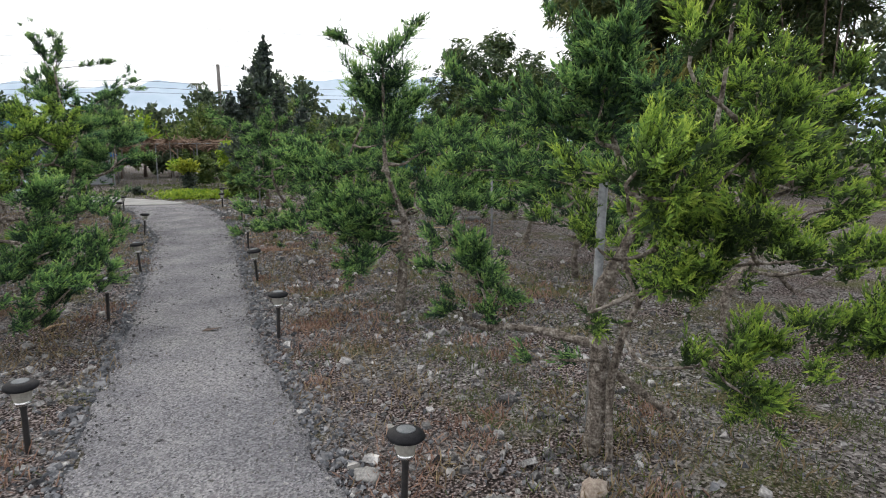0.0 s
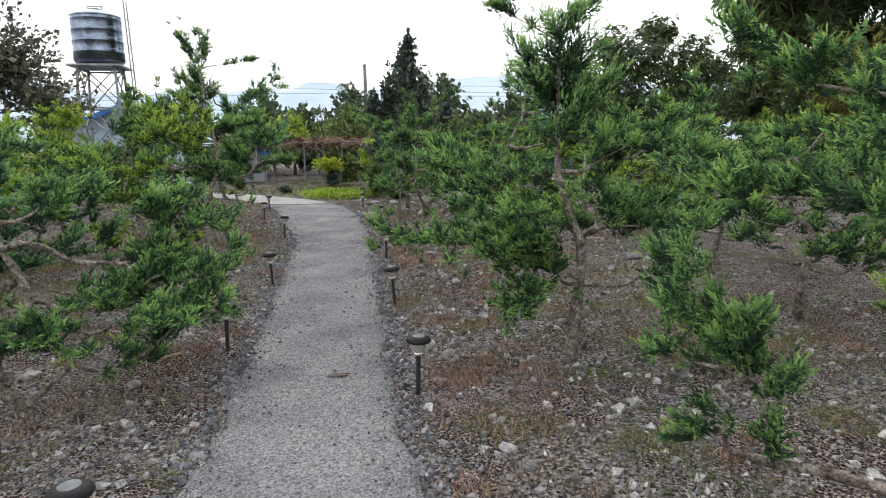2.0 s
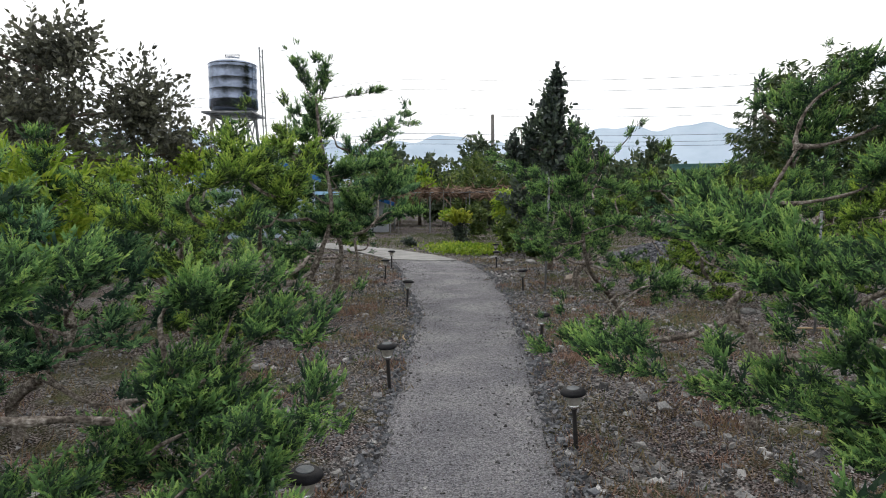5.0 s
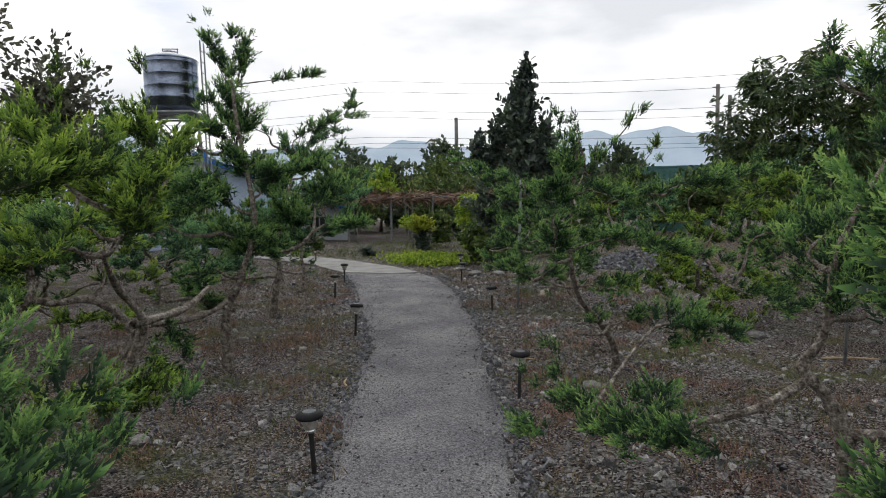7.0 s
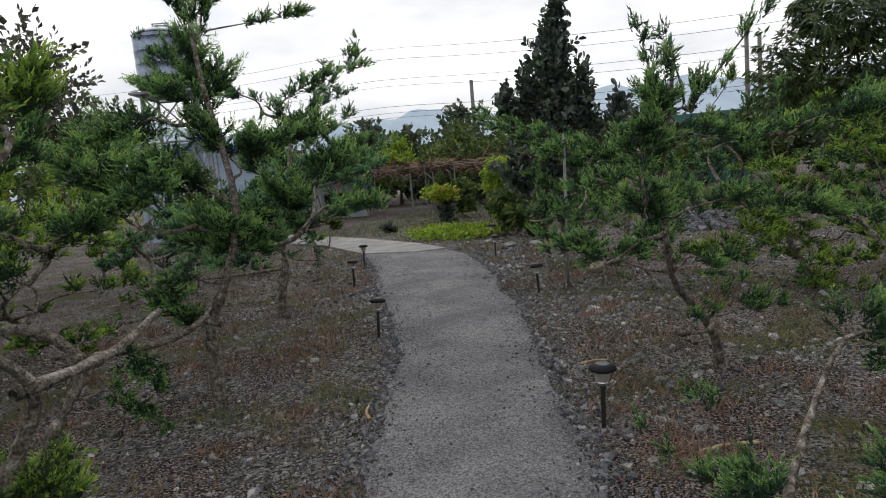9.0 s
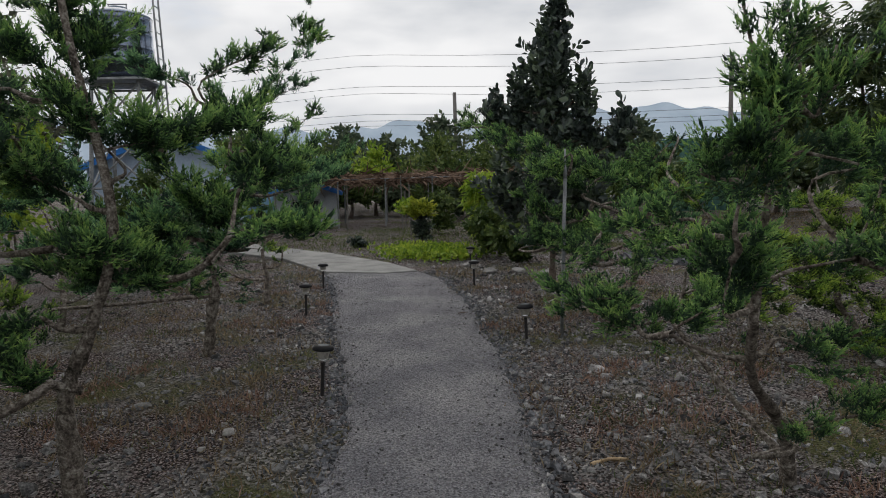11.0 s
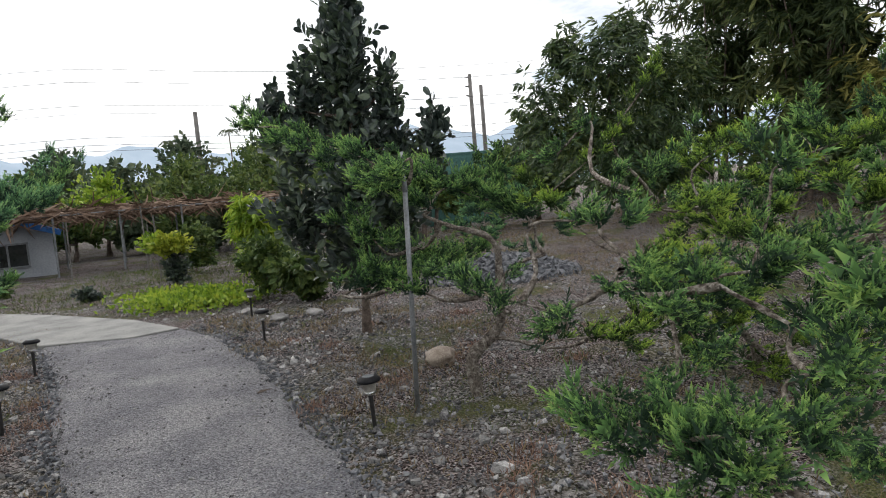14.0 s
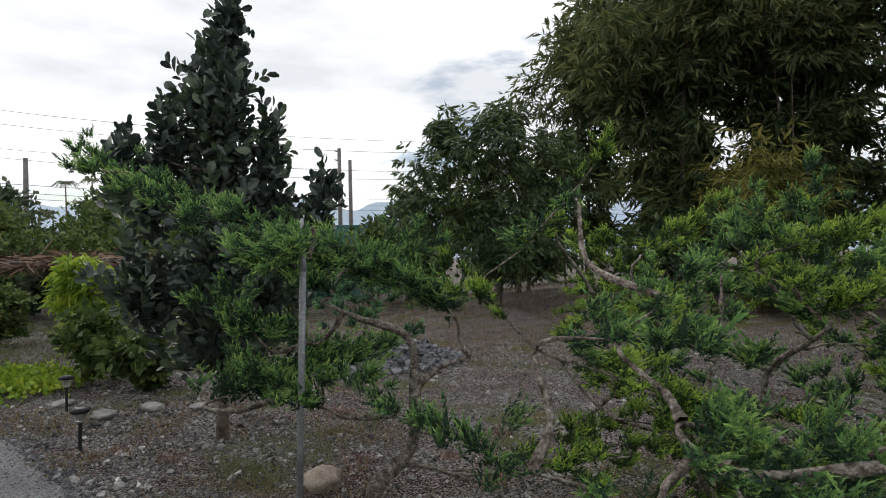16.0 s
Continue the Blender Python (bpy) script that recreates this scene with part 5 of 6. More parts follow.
# ---- water tower ----
tower = thing("water_tower", pose(-14.9, 18.6, 0.12, 0, 0, 25), "stainless steel water tank on a tall steel frame", "water tank")
prof, z = [(0.05, 3.98), (0.62, 4.02), (0.70, 4.10)], 4.14
for band in range(4):
    prof += [(0.72, z), (0.72, z + 0.22), (0.726, z + 0.235), (0.72, z + 0.25), (0.726, z + 0.265), (0.72, z + 0.28), (0.726, z + 0.295), (0.72, z + 0.31)]
    z += 0.32
prof += [(0.735, z), (0.70, z + 0.04), (0.45, z + 0.15), (0.22, z + 0.2), (0.21, z + 0.25), (0.02, z + 0.26)]
part("tank", lathe(prof, 40), M_STEEL, tower, "ribbed shiny steel tank", True)
for a in range(4):
    ca, sa = math.cos(a * math.pi / 2 + 0.78), math.sin(a * math.pi / 2 + 0.78)
    cb, sb = math.cos(a * math.pi / 2 + 2.35), math.sin(a * math.pi / 2 + 2.35)
    part("leg", rod((1.05 * ca, 1.05 * sa, -0.1), (0.72 * ca, 0.72 * sa, 3.96), 0.045, 6), M_GALV, tower)
    for z0, z1 in ((0.3, 1.5), (1.5, 2.7), (2.7, 3.85)):
        r0, r1 = 1.05 - 0.09 * z0, 1.05 - 0.09 * z1
        part("brace", rod((r0 * ca, r0 * sa, z0), (r1 * cb, r1 * sb, z1), 0.022, 6), M_GALV, tower)
        part("brace", rod((r0 * cb, r0 * sb, z0), (r1 * ca, r1 * sa, z1), 0.022, 6), M_GALV, tower)
        part("beam", rod((r1 * ca, r1 * sa, z1), (r1 * cb, r1 * sb, z1), 0.03, 6), M_GALV, tower)
part("platform", box(1.5, 1.5, 0.06, (0, 0, 3.95), 0.01), M_GALV, tower)
ladder = part("ladder", joined([rod((0.98, -0.18, 0), (0.86, -0.18, 5.95), 0.022, 6), rod((0.98, 0.18, 0), (0.86, 0.18, 5.95), 0.022, 6)] + [rod((0.98 - 0.02 * i / 2.8, -0.18, 0.3 * i), (0.98 - 0.02 * i / 2.8, 0.18, 0.3 * i), 0.012, 5) for i in range(1, 20)]), M_GALV, tower)
part("hoop", joined([rod((-0.2, 0, 5.5), (-0.2, 0, 5.75), 0.015, 6), rod((0.2, 0, 5.5), (0.2, 0, 5.75), 0.015, 6), rod((-0.22, 0, 5.75), (0.22, 0, 5.75), 0.015, 6)]), M_GALV, tower, "lifting handle on the lid")


# ---- houses and sheds ----
def gabled_shed(x, y, turn, w, d, wall_h, rise, wall_mat, label, trim=None):
    ob = thing("house", pose(x, y, 0, 0, 0, turn), label, "house")
    bm = bmesh.new()
    sec = [(-w / 2, 0), (w / 2, 0), (w / 2, wall_h), (0, wall_h + rise), (-w / 2, wall_h)]
    a = [bm.verts.new((px, -d / 2, pz)) for px, pz in sec]
    b = [bm.verts.new((px, d / 2, pz)) for px, pz in sec]
    bm.faces.new(a[::-1])
    bm.faces.new(b)
    for i in range(5):
        bm.faces.new((a[i], a[(i + 1) % 5], b[(i + 1) % 5], b[i]))
    bmesh.ops.recalc_face_normals(bm, faces=bm.faces[:])
    part("wall", bm, wall_mat, ob)
    slope = math.hypot(w / 2, rise)
    for s in (-1, 1):
        n = int(d / 0.3)
        sheets = []
        for i in range(n + 2):
            sheets.append(box(slope + 0.35, 0.17, 0.03, (0, -d / 2 - 0.25 + i * 0.3, 0), 0.012))
            sheets.append(box(slope + 0.35, 0.15, 0.015, (0, -d / 2 - 0.1 + i * 0.3, -0.008)))
        bm = joined(sheets)
        m = Matrix.Translation((s * w / 4, 0, wall_h + rise / 2 + 0.05)) @ Matrix.Rotation(s * math.atan2(rise, w / 2), 4, "Y")
        bmesh.ops.transform(bm, matrix=m, verts=bm.verts)
        part("roof", bm, M_ROOF, ob, "ribbed pale metal sheeting")
        for yy in (-d / 2 - 0.36, d / 2 + 0.36):
            bm = box(slope + 0.45, 0.07, 0.16, (0, yy, 0), 0.01)
            bmesh.ops.transform(bm, matrix=m, verts=bm.verts)
            part("bargeboard", bm, trim or M_BLUE, ob, "bright blue edge")
    win = part("window", box(0.9, 0.06, 0.6, (0, -d / 2 - 0.02, wall_h * 0.55), 0.01), M_GLASS_DARK, ob)
    part("window_frame", joined([box(1.0, 0.05, 0.05, (0, -d / 2 - 0.05, wall_h * 0.55 + q), 0.005) for q in (-0.32, 0.32)] + [box(0.05, 0.05, 0.6, (q, -d / 2 - 0.05, wall_h * 0.55), 0.005) for q in (-0.47, 0, 0.47)]), M_PIPE, win)
    return ob


gabled_shed(-18.2, 23.6, 38, 4.2, 5.0, 2.2, 0.9, M_BLUE_WALL, "pale blue sheet-metal house with bright blue roof edges")
gabled_shed(-15.6, 27.4, 30, 2.2, 2.6, 1.25, 0.4, M_WALL, "small grey rendered shed with a blue edge and dark window")

# green shipping container
cont = thing("container", pose(-1.75, 35.2, 0, 0, 0, 4), "teal green corrugated steel container behind trees", "container")
part("wall", box(3.0, 2.3, 2.8, (0, 0, 1.45), 0.02), M_TEAL, cont, "green steel side")
for i in range(11):
    part("rib", box(0.14, 0.05, 2.55, (-1.4 + i * 0.28, -1.165, 1.45), 0.015), M_TEAL, cont)
part("roof", box(3.04, 2.34, 0.08, (0, 0, 2.89), 0.01), M_TEAL, cont)

# parked light blue van, mostly behind the trees
van = thing("van", pose(-17.6, 28.6, 0, 0, 0, 62), "light blue van parked behind the garden", "car")
bm = bmesh.new()
sec = [(-2.0, 0.35), (2.0, 0.35), (2.05, 0.95), (1.45, 1.15), (1.0, 1.75), (-1.95, 1.8), (-2.05, 1.0)]
a = [bm.verts.new((px, -0.8, pz)) for px, pz in sec]
b = [bm.verts.new((px, 0.8, pz)) for px, pz in sec]
bm.faces.new(a[::-1])
bm.faces.new(b)
for i in range(7):
    bm.faces.new((a[i], a[(i + 1) % 7], b[(i + 1) % 7], b[i]))
bmesh.ops.recalc_face_normals(bm, faces=bm.faces[:])
bmesh.ops.bevel(bm, geom=bm.edges[:], offset=0.06, segments=2, affect="EDGES")
part("body", bm, M_VAN, van, "light blue painted body", True)
for sy in (-0.8, 0.8):
    part("window", box(2.4, 0.03, 0.45, (-0.5, sy, 1.42), 0.01), M_GLASS_DARK, van)
    for px in (-1.3, 1.3):
        bm = lathe([(0.2, -0.1), (0.31, -0.09), (0.33, 0), (0.31, 0.09), (0.2, 0.1)], 18)
        bmesh.ops.transform(bm, matrix=pose(px, sy * 0.95, 0.33, 90), verts=bm.verts)
        part("wheel", bm, M_TYRE, van)

# ---- vine arbour ----
arbour = thing("arbour", pose(-11.6, 28.2, 0, 0, 0, 24), "low arbour of thin posts under dry brown vines", "arbour")
for px in (-4.2, -2.6, -1.0, 0.6, 2.2, 3.8):
    for py in (-1.6, 1.2):
        part("post", rod((px, py, -0.1), (px + 0.03, py, 1.72 + 0.05 * math.sin(px * 3)), 0.03, 6), M_PIPE, arbour)
for py in (-1.6, 1.2):
    part("rail", rod((-4.4, py, 1.68), (4.0, py, 1.7), 0.025, 6), M_PIPE, arbour)
n = 2600
c = np.stack([RNG.uniform(-4.5, 4.1, n), RNG.uniform(-1.9, 1.5, n), 1.72 + 0.06 * RNG.normal(size=n)], 1)
d = np.stack([RNG.normal(size=n), RNG.normal(size=n), 0.25 * RNG.normal(size=n) - 0.1], 1)
v, f, _ = scatter([low_leaf(0.022), low_leaf(0.03)], c, d, RNG.uniform(0.3, 0.9, n))
tagged(piece("vines", mesh_of("vines", v, f, M_VINE), arbour), "tangled dry brown vines", kind="stuff")
for i, (px, py) in enumerate(((-15.2, 23.5), (-12.4, 24.6), (-13.4, 22.2), (-11.0, 26.0), (-9.3, 22.4), (-10.4, 24.4))):
    s = thing("wooden_stake", pose(px, py, LEVEL), "thin grey wooden garden stake", "stake", "garden stakes")
    part("pole", rod((0, 0, -0.08), (0.03 * math.sin(i), 0.02, 1.2 + 0.5 * (i % 3) / 2), 0.018, 6), M_POLE, s)

# ---- planting beyond the slab ----
croton = broad_tree("croton_bush", (-8.5, 21.2), [(0, 0, -0.05), (0.03, 0, 0.4), (0, 0, 0.9)], [((0, 0, 0.42), (0.3, 0.3, 0.4), 130)], SMALL, M_LEAF_DARK, 0.10,
                    "round croton bush, golden on top and dark below", girth=0.03, per=8, hollow=0.5, twig_len=0.15, category="shrub")
piece("crown", leaf_cloud("crown", (0, 0, 0.9), (0.42, 0.42, 0.26), 150, 8, 0.11, SMALL, M_LEAF_GOLD, 0.5, 0.4, 0.15), croton, "golden yellow young leaves")
piece("crown", leaf_cloud("crown", (-0.42, 0.1, 0.95), (0.36, 0.36, 0.22), 70, 8, 0.12, SMALL, M_LEAF_YELLOW, 0.4, 0.4, 0.2), croton)
n = 3600
c = np.stack([RNG.normal(-7.5, 0.5, n), RNG.normal(18.75, 0.42, n), np.zeros(n)], 1)
c[:, 0] -= 0.45 * (c[:, 1] - 19.1)
c[:, 2] = LEVEL + RNG.uniform(0.0, 0.17, n)
v, f, _ = scatter(SMALL, c, RNG.normal(size=(n, 3)) + (0, 0, 0.9), RNG.uniform(0.06, 0.11, n))
tagged(new("ground_cover", mesh_of("ground_cover", v, f, M_LEAF_YELLOW)), "low yellow-green leafy ground cover", "plants", kind="stuff")
for x, y, h, r, mt, lf, dr, lab in ((-6.5, 19.6, 1.35, 0.5, M_LEAF_YELLOW, 0.24, 0.9, "shrub with drooping bright yellow-green leaves"), (-6.1, 18.5, 0.75, 0.55, M_LEAF_MID, 0.13, 0.2, "leafy green garden shrub"), (-5.4, 17.8, 0.6, 0.5, M_LEAF_MID, 0.14, 0.3, "leafy green garden shrub"),
                                    (-7.4, 23.5, 1.3, 0.8, M_LEAF_YELLOW, 0.22, 0.7, "shrub with drooping bright yellow-green leaves"), (-5.0, 22.0, 1.3, 1.0, M_LEAF_MID, 0.18, 0.3, "leafy green garden shrub"), (-6.6, 21.4, 0.6, 0.6, M_LEAF_MID, 0.13, 0.2, "leafy green garden shrub"),
                                    (-9.8, 20.2, 0.2, 0.22, M_LEAF_DARK, 0.1, 0.1, "small dark green potted-size shrub"), (-8.9, 23.4, 0.9, 0.6, M_LEAF_MID, 0.14, 0.2, "leafy green garden shrub"), (-12.5, 21.8, 0.4, 0.4, M_LEAF_MID, 0.1, 0.2, "leafy green garden shrub")):
    broad_tree("shrub", (x, y), [(0, 0, -0.05), (0.03, 0, h * 0.5), (0, 0, h * 1.15)], [((0, 0, h), (r, r, h * 0.45), int(110 * r / 0.5)), ((0.1, 0.1, h * 0.5), (r * 0.8, r * 0.8, h * 0.4), int(70 * r / 0.5))], LANCE if dr > 0.5 else SMALL, mt, lf,
               lab, "garden shrubs", girth=0.02, per=8, droop=dr, twig_len=0.2, category="shrub")

# ---- middle-distance trees ----
def mid_tree(x, y, h, r, mat, leaf, label, n=150):
    broad_tree("background_tree", (x, y), [(0, 0, -0.1), (0.1, 0, h * 0.4), (0, 0.1, h * 0.85)],
               [((0, 0, h * 0.66), (r, r, h * 0.34), n), ((r * 0.6, 0.1, h * 0.5), (r * 0.7, r * 0.7, h * 0.3), n // 2), ((-r * 0.65, -0.1, h * 0.45), (r * 0.7, r * 0.7, h * 0.32), n // 2), ((r * 0.1, 0, h * 0.9), (r * 0.45, r * 0.45, h * 0.16), n // 4)],
               SMALL, mat, leaf, label, "trees behind the garden", girth=0.1, per=6, hollow=0.35, twig_len=0.5)


for x, y, h, r, mat in ((-12.5, 33, 3.4, 1.9, M_LEAF_MID), (-15.5, 33, 3.2, 1.6, M_LEAF_YELLOW), (-10.0, 35, 3.9, 2.2, M_LEAF_MID), (-19, 34, 3.6, 2.0, M_LEAF_MID), (-8.0, 32, 3.2, 1.8, M_LEAF_MID), (-21, 30, 3.8, 1.9, M_LEAF_MID),
                        (-13.8, 36.5, 4.0, 2.1, M_LEAF_MID), (-8.2, 30.0, 1.9, 1.0, M_LEAF_MID), (-10.0, 30.8, 1.7, 1.0, M_FAR), (-11.9, 31.6, 1.9, 1.1, M_LEAF_MID), (-13.8, 32.3, 1.8, 1.0, M_FAR), (-15.8, 31.2, 2.0, 1.1, M_LEAF_MID), (-17.6, 32.0, 2.2, 1.2, M_FAR), (-11.2, 38.5, 4.4, 2.2, M_LEAF_MID), (-16.8, 37, 3.9, 2.1, M_FAR), (-8.8, 37.0, 4.2, 2.1, M_LEAF_MID), (-20, 38.5, 4.2, 2.2, M_FAR), (-22.5, 43, 5.2, 2.4, M_FAR), (-17, 46, 5.8, 2.6, M_FAR), (-12.0, 47, 6.6, 2.4, M_FAR), (-9.5, 44, 6.0, 2.0, M_FAR), (-28, 40, 5.0, 2.5, M_FAR), (-6.5, 30, 2.8, 1.6, M_LEAF_MID), (-3.5, 27.5, 2.4, 1.4, M_LEAF_MID), (1.5, 36, 4.0, 2.2, M_FAR), (-4.5, 40, 4.4, 2.2, M_FAR),
                        (-1.0, 28.5, 2.6, 1.5, M_LEAF_MID), (-3.0, 31.5, 2.6, 1.6, M_LEAF_MANGO), (0.6, 30.5, 2.5, 1.5, M_LEAF_MANGO), (3.6, 28.0, 2.6, 1.6, M_LEAF_MID), (-5.6, 34.0, 3.0, 1.8, M_FAR), (7.5, 21.0, 2.0, 1.2, M_LEAF_MID), (9.5, 17.0, 2.4, 1.5, M_LEAF_MANGO), (4.8, 30.0, 5.0, 2.2, M_LEAF_MANGO), (6.5, 24.5, 2.8, 1.6, M_LEAF_MANGO), (13.0, 16.5, 3.4, 1.8, M_LEAF_MANGO), (11.0, 20.0, 2.6, 1.6, M_LEAF_MID), (-24, 20, 4.2, 2.4, M_LEAF_MID), (-20, 13, 4.4, 2.3, M_LEAF_PLUM), (-18, 9.0, 4.0, 2.2, M_LEAF_MID), (-17, 4.0, 3.6, 2.2, M_LEAF_MID),
                        (-34, 30, 5.5, 3.0, M_FAR), (8, 44, 6.0, 3.0, M_FAR), (22, 34, 8.0, 3.5, M_FAR), (9.4, 24.2, 4.8, 2.0, M_LEAF_MANGO), (13.2, 23.6, 5.2, 2.4, M_LEAF_MANGO), (-14, -3, 4.0, 2.2, M_LEAF_MID), (13, -2, 5.0, 2.6, M_LEAF_MANGO), (12, 5, 4.5, 2.4, M_LEAF_MANGO), (-4, -12, 5.0, 2.8, M_LEAF_MID), (5, -12, 5.0, 2.8, M_LEAF_MID)):
    mid_tree(x, y, h, r, mat, 0.22 if mat is not M_FAR else 0.36, "bushy green tree behind the garden")


def palm(x, y, h):
    ob = thing("palm_tree", pose(x, y, 0), "distant slim palm with ragged fronds", "tree", "distant palms")
    piece("trunk", limb_mesh("trunk", [(0, 0, -0.1), (0.1, 0, h * 0.5), (0, 0, h)], 0.12, 0.08, M_BARK_DARK, 7, 0.03, 4), ob)
    for i in range(11):
        a = i * 2.4
        out = np.array([math.cos(a), math.sin(a), 0])
        rib = smooth_line([(0, 0, h), tuple(out * 0.6 + (0, 0, h + 0.55 - 0.1 * (i % 3))), tuple(out * 1.35 + (0, 0, h + 0.1 - 0.25 * (i % 3)))], 8)
        p = np.repeat(rib[3:], 2, axis=0)
        side = np.cross(out, (0, 0, 1.0)) * np.tile([1, -1], len(rib) - 3)[:, None]
        v, f, _ = scatter([low_leaf(0.1)], p, side + out * 0.5 - np.array([0, 0, 0.5]), np.full(len(p), 0.5))
        piece("frond", mesh_of("frond", v, f, M_FAR), ob)


palm(-37, 98, 10.8)
palm(-27.6, 94, 11.2)
palm(-25.2, 96, 11.8)

# ---- power poles and lines ----
for x, y, h in ((-19.2, 56, 8.6), (1.7, 62, 10.8), (2.7, 63, 10.0), (-60, 58, 9.5)):
    pl = thing("utility_pole", pose(x, y, 0), "dark utility pole behind the trees", "pole", "utility poles")
    part("shaft", rod((0, 0, -0.3), (0, 0, h), 0.2, 10, 0.15), M_POLE, pl, "", True)
    for q in (0.25, 1.0, 1.75) if x == 1.7 else ():
        part("insulator", rod((-0.1, 0, h - q), (-0.42, 0, h - q + 0.05), 0.07, 8, 0.04), M_POLE, pl)
for i, (z, sag) in enumerate(((12.0, 0.9), (11.2, 0.9), (9.6, 0.7), (9.1, 0.8), (7.4, 0.6), (6.9, 0.6), (6.5, 0.5))):
    pts = [(-75 + 9.5 * j, 50 + 0.9 * j + 0.5 * i, z + 0.8 - 0.16 * j - sag * math.sin(math.pi * ((j % 5) / 5))) for j in range(13)]
    w = piece("power_line", limb_mesh("power_line", pts, 0.015, 0.015, M_WIRE, 4, 0.0, 3))
    tagged(w, "thin dark overhead power line", "cable", "overhead lines")


# ---- stones, chips, weeds ----
def chip_kind():
    """A flat angular flake: three to four corners, a smaller top, sharp edges."""
    k = int(RNG.integers(3, 5))
    a = np.arange(k) * 2 * math.pi / k + RNG.uniform(-0.45, 0.45, k)
    rim = np.stack([np.cos(a), np.sin(a) * RNG.uniform(0.5, 0.95)], 1) * RNG.uniform(0.42, 0.72, (k, 1))
    v = np.vstack([np.hstack([rim, np.full((k, 1), -0.5)]), np.hstack([rim * RNG.uniform(0.6, 0.95), 0.5 + RNG.uniform(-0.2, 0.2, (k, 1))])])
    f = [(k, k + i, k + i + 1) for i in range(1, k - 1)]
    for i in range(k):
        j = (i + 1) % k
        f += [(i, j, k + j), (i, k + j, k + i)]
    return v, np.array(f), np.zeros(2 * k)


CHIPS = [chip_kind() for _ in range(8)]


def chips(name, x, y, size, mat, flat=0.42, lift=0.3):
    n = len(x)
    z = ground_height(x, y) + size * flat * lift
    dirs = np.stack([RNG.normal(0, 0.42, n), RNG.normal(0, 0.42, n), np.ones(n)], 1)
    kinds = [(v * (1, 1, flat), f, g) for v, f, g in CHIPS]
    v, f, _ = scatter(kinds, np.stack([x, y, z], 1), dirs, size)
    return new(name, mesh_of(name, v, f, mat))


def patch(x, y):
    """Where chips lie thick."""
    return np.sin(x * 1.3 + 0.4 * y + 1) * np.sin(y * 1.1 - 0.6 * x) + 0.5 * np.sin(x * 3.1 - y * 2.3)


n = 98000
x, y = RNG.uniform(-11, 5, n), RNG.uniform(1.2, 20, n)
o = off_path(x, y)
l_, r_ = path_sides(y)
side_w = np.where(x < l_, 0.5, 1.0)
keep = (o > 0.02) & (RNG.random(n) < side_w) & (RNG.random(n) < np.clip(1.35 - o / 3.5, np.where(y > 11, 0.45, 0.12), 1) * np.clip(0.7 + 0.5 * patch(x, y), np.where(y > 11.5, 0.6, 0.2), 1))
x, y = x[keep], y[keep]
tagged(chips("slate_chips", x, y, RNG.gamma(1.7, 0.0105, len(x)) + 0.011, M_STONE), "scattered grey slate chips and small stones", "stones", kind="stuff")
# fine broken grit between them
n = 95000
x, y = RNG.uniform(-9, 3, n), RNG.uniform(1.2, 17, n)
o = off_path(x, y)
keep = (o > 0.0) & (RNG.random(n) < np.clip(1.2 - o / 2.2, 0.1, 1))
x, y = x[keep], y[keep]
tetra = [(RNG.normal(size=(4, 3)) * 0.45, np.array([(0, 1, 2), (0, 2, 3), (0, 3, 1), (1, 3, 2)]), np.zeros(4)) for _ in range(6)]
v, f, _ = scatter(tetra, np.stack([x, y, ground_height(x, y) + 0.003], 1), RNG.normal(0, 0.4, (len(x), 3)) + (0, 0, 1), RNG.gamma(2.5, 0.005, len(x)) + 0.006)
tagged(new("fine_grit", mesh_of("fine_grit", v, f, M_SLATE_DARK)), "fine broken stone grit on the soil", "gravel", kind="stuff")
# a rim of crushed grey stone along the path
n = 7000
y = RNG.uniform(1.0, 16.6, n)
l, r = path_sides(y)
side = RNG.random(n) < 0.5
x = np.where(side, l - np.abs(RNG.normal(0.02, 0.09, n)), r + np.abs(RNG.normal(0.02, 0.11, n)))
tagged(chips("path_edging_gravel", x, y, RNG.gamma(3, 0.006, n) + 0.012, M_SLATE_DARK), "dark crushed gravel along the path edge", "gravel", kind="stuff")
# loose grit on the path
n = 6500
y = RNG.uniform(1.2, 16.4, n)
l, r = path_sides(y)
x = l + (r - l) * np.clip(RNG.beta(0.6, 0.6, n), 0.01, 0.99)
v, f, _ = scatter([(v * (1, 1, 0.5), f, g) for v, f, g in CHIPS], np.stack([x, y, np.full(n, LEVEL + 0.012)], 1), RNG.normal(0, 0.2, (n, 3)) + (0, 0, 1), RNG.gamma(2, 0.0035, n) + 0.005)
tagged(new("path_grit", mesh_of("path_grit", v, f, M_STONE)), "loose pale grit on the path", "gravel", kind="stuff")
# heap of dark slate
n = 3000
a, rr = RNG.uniform(0, 6.28, n), RNG.random(n) ** 0.5
x, y = -2.29 + 1.3 * rr * np.cos(a), 18.82 + 1.0 * rr * np.sin(a)
z = LEVEL + 0.34 * (1 - rr ** 1.6) + RNG.uniform(-0.02, 0.02, n)
v, f, _ = scatter([(v * (1, 1, 0.35), f, g) for v, f, g in CHIPS], np.stack([x, y, z], 1), RNG.normal(0, 0.5, (n, 3)) + (0, 0, 1), RNG.gamma(3, 0.018, n) + 0.03)
bm = lathe([(1.15, -0.02), (1.0, 0.04), (0.7, 0.13), (0.4, 0.2), (0.02, 0.25)], 28)
heap = thing("slate_heap", pose(0, 0, 0), "low heap of dark blue-grey slate pieces", "stone heap")
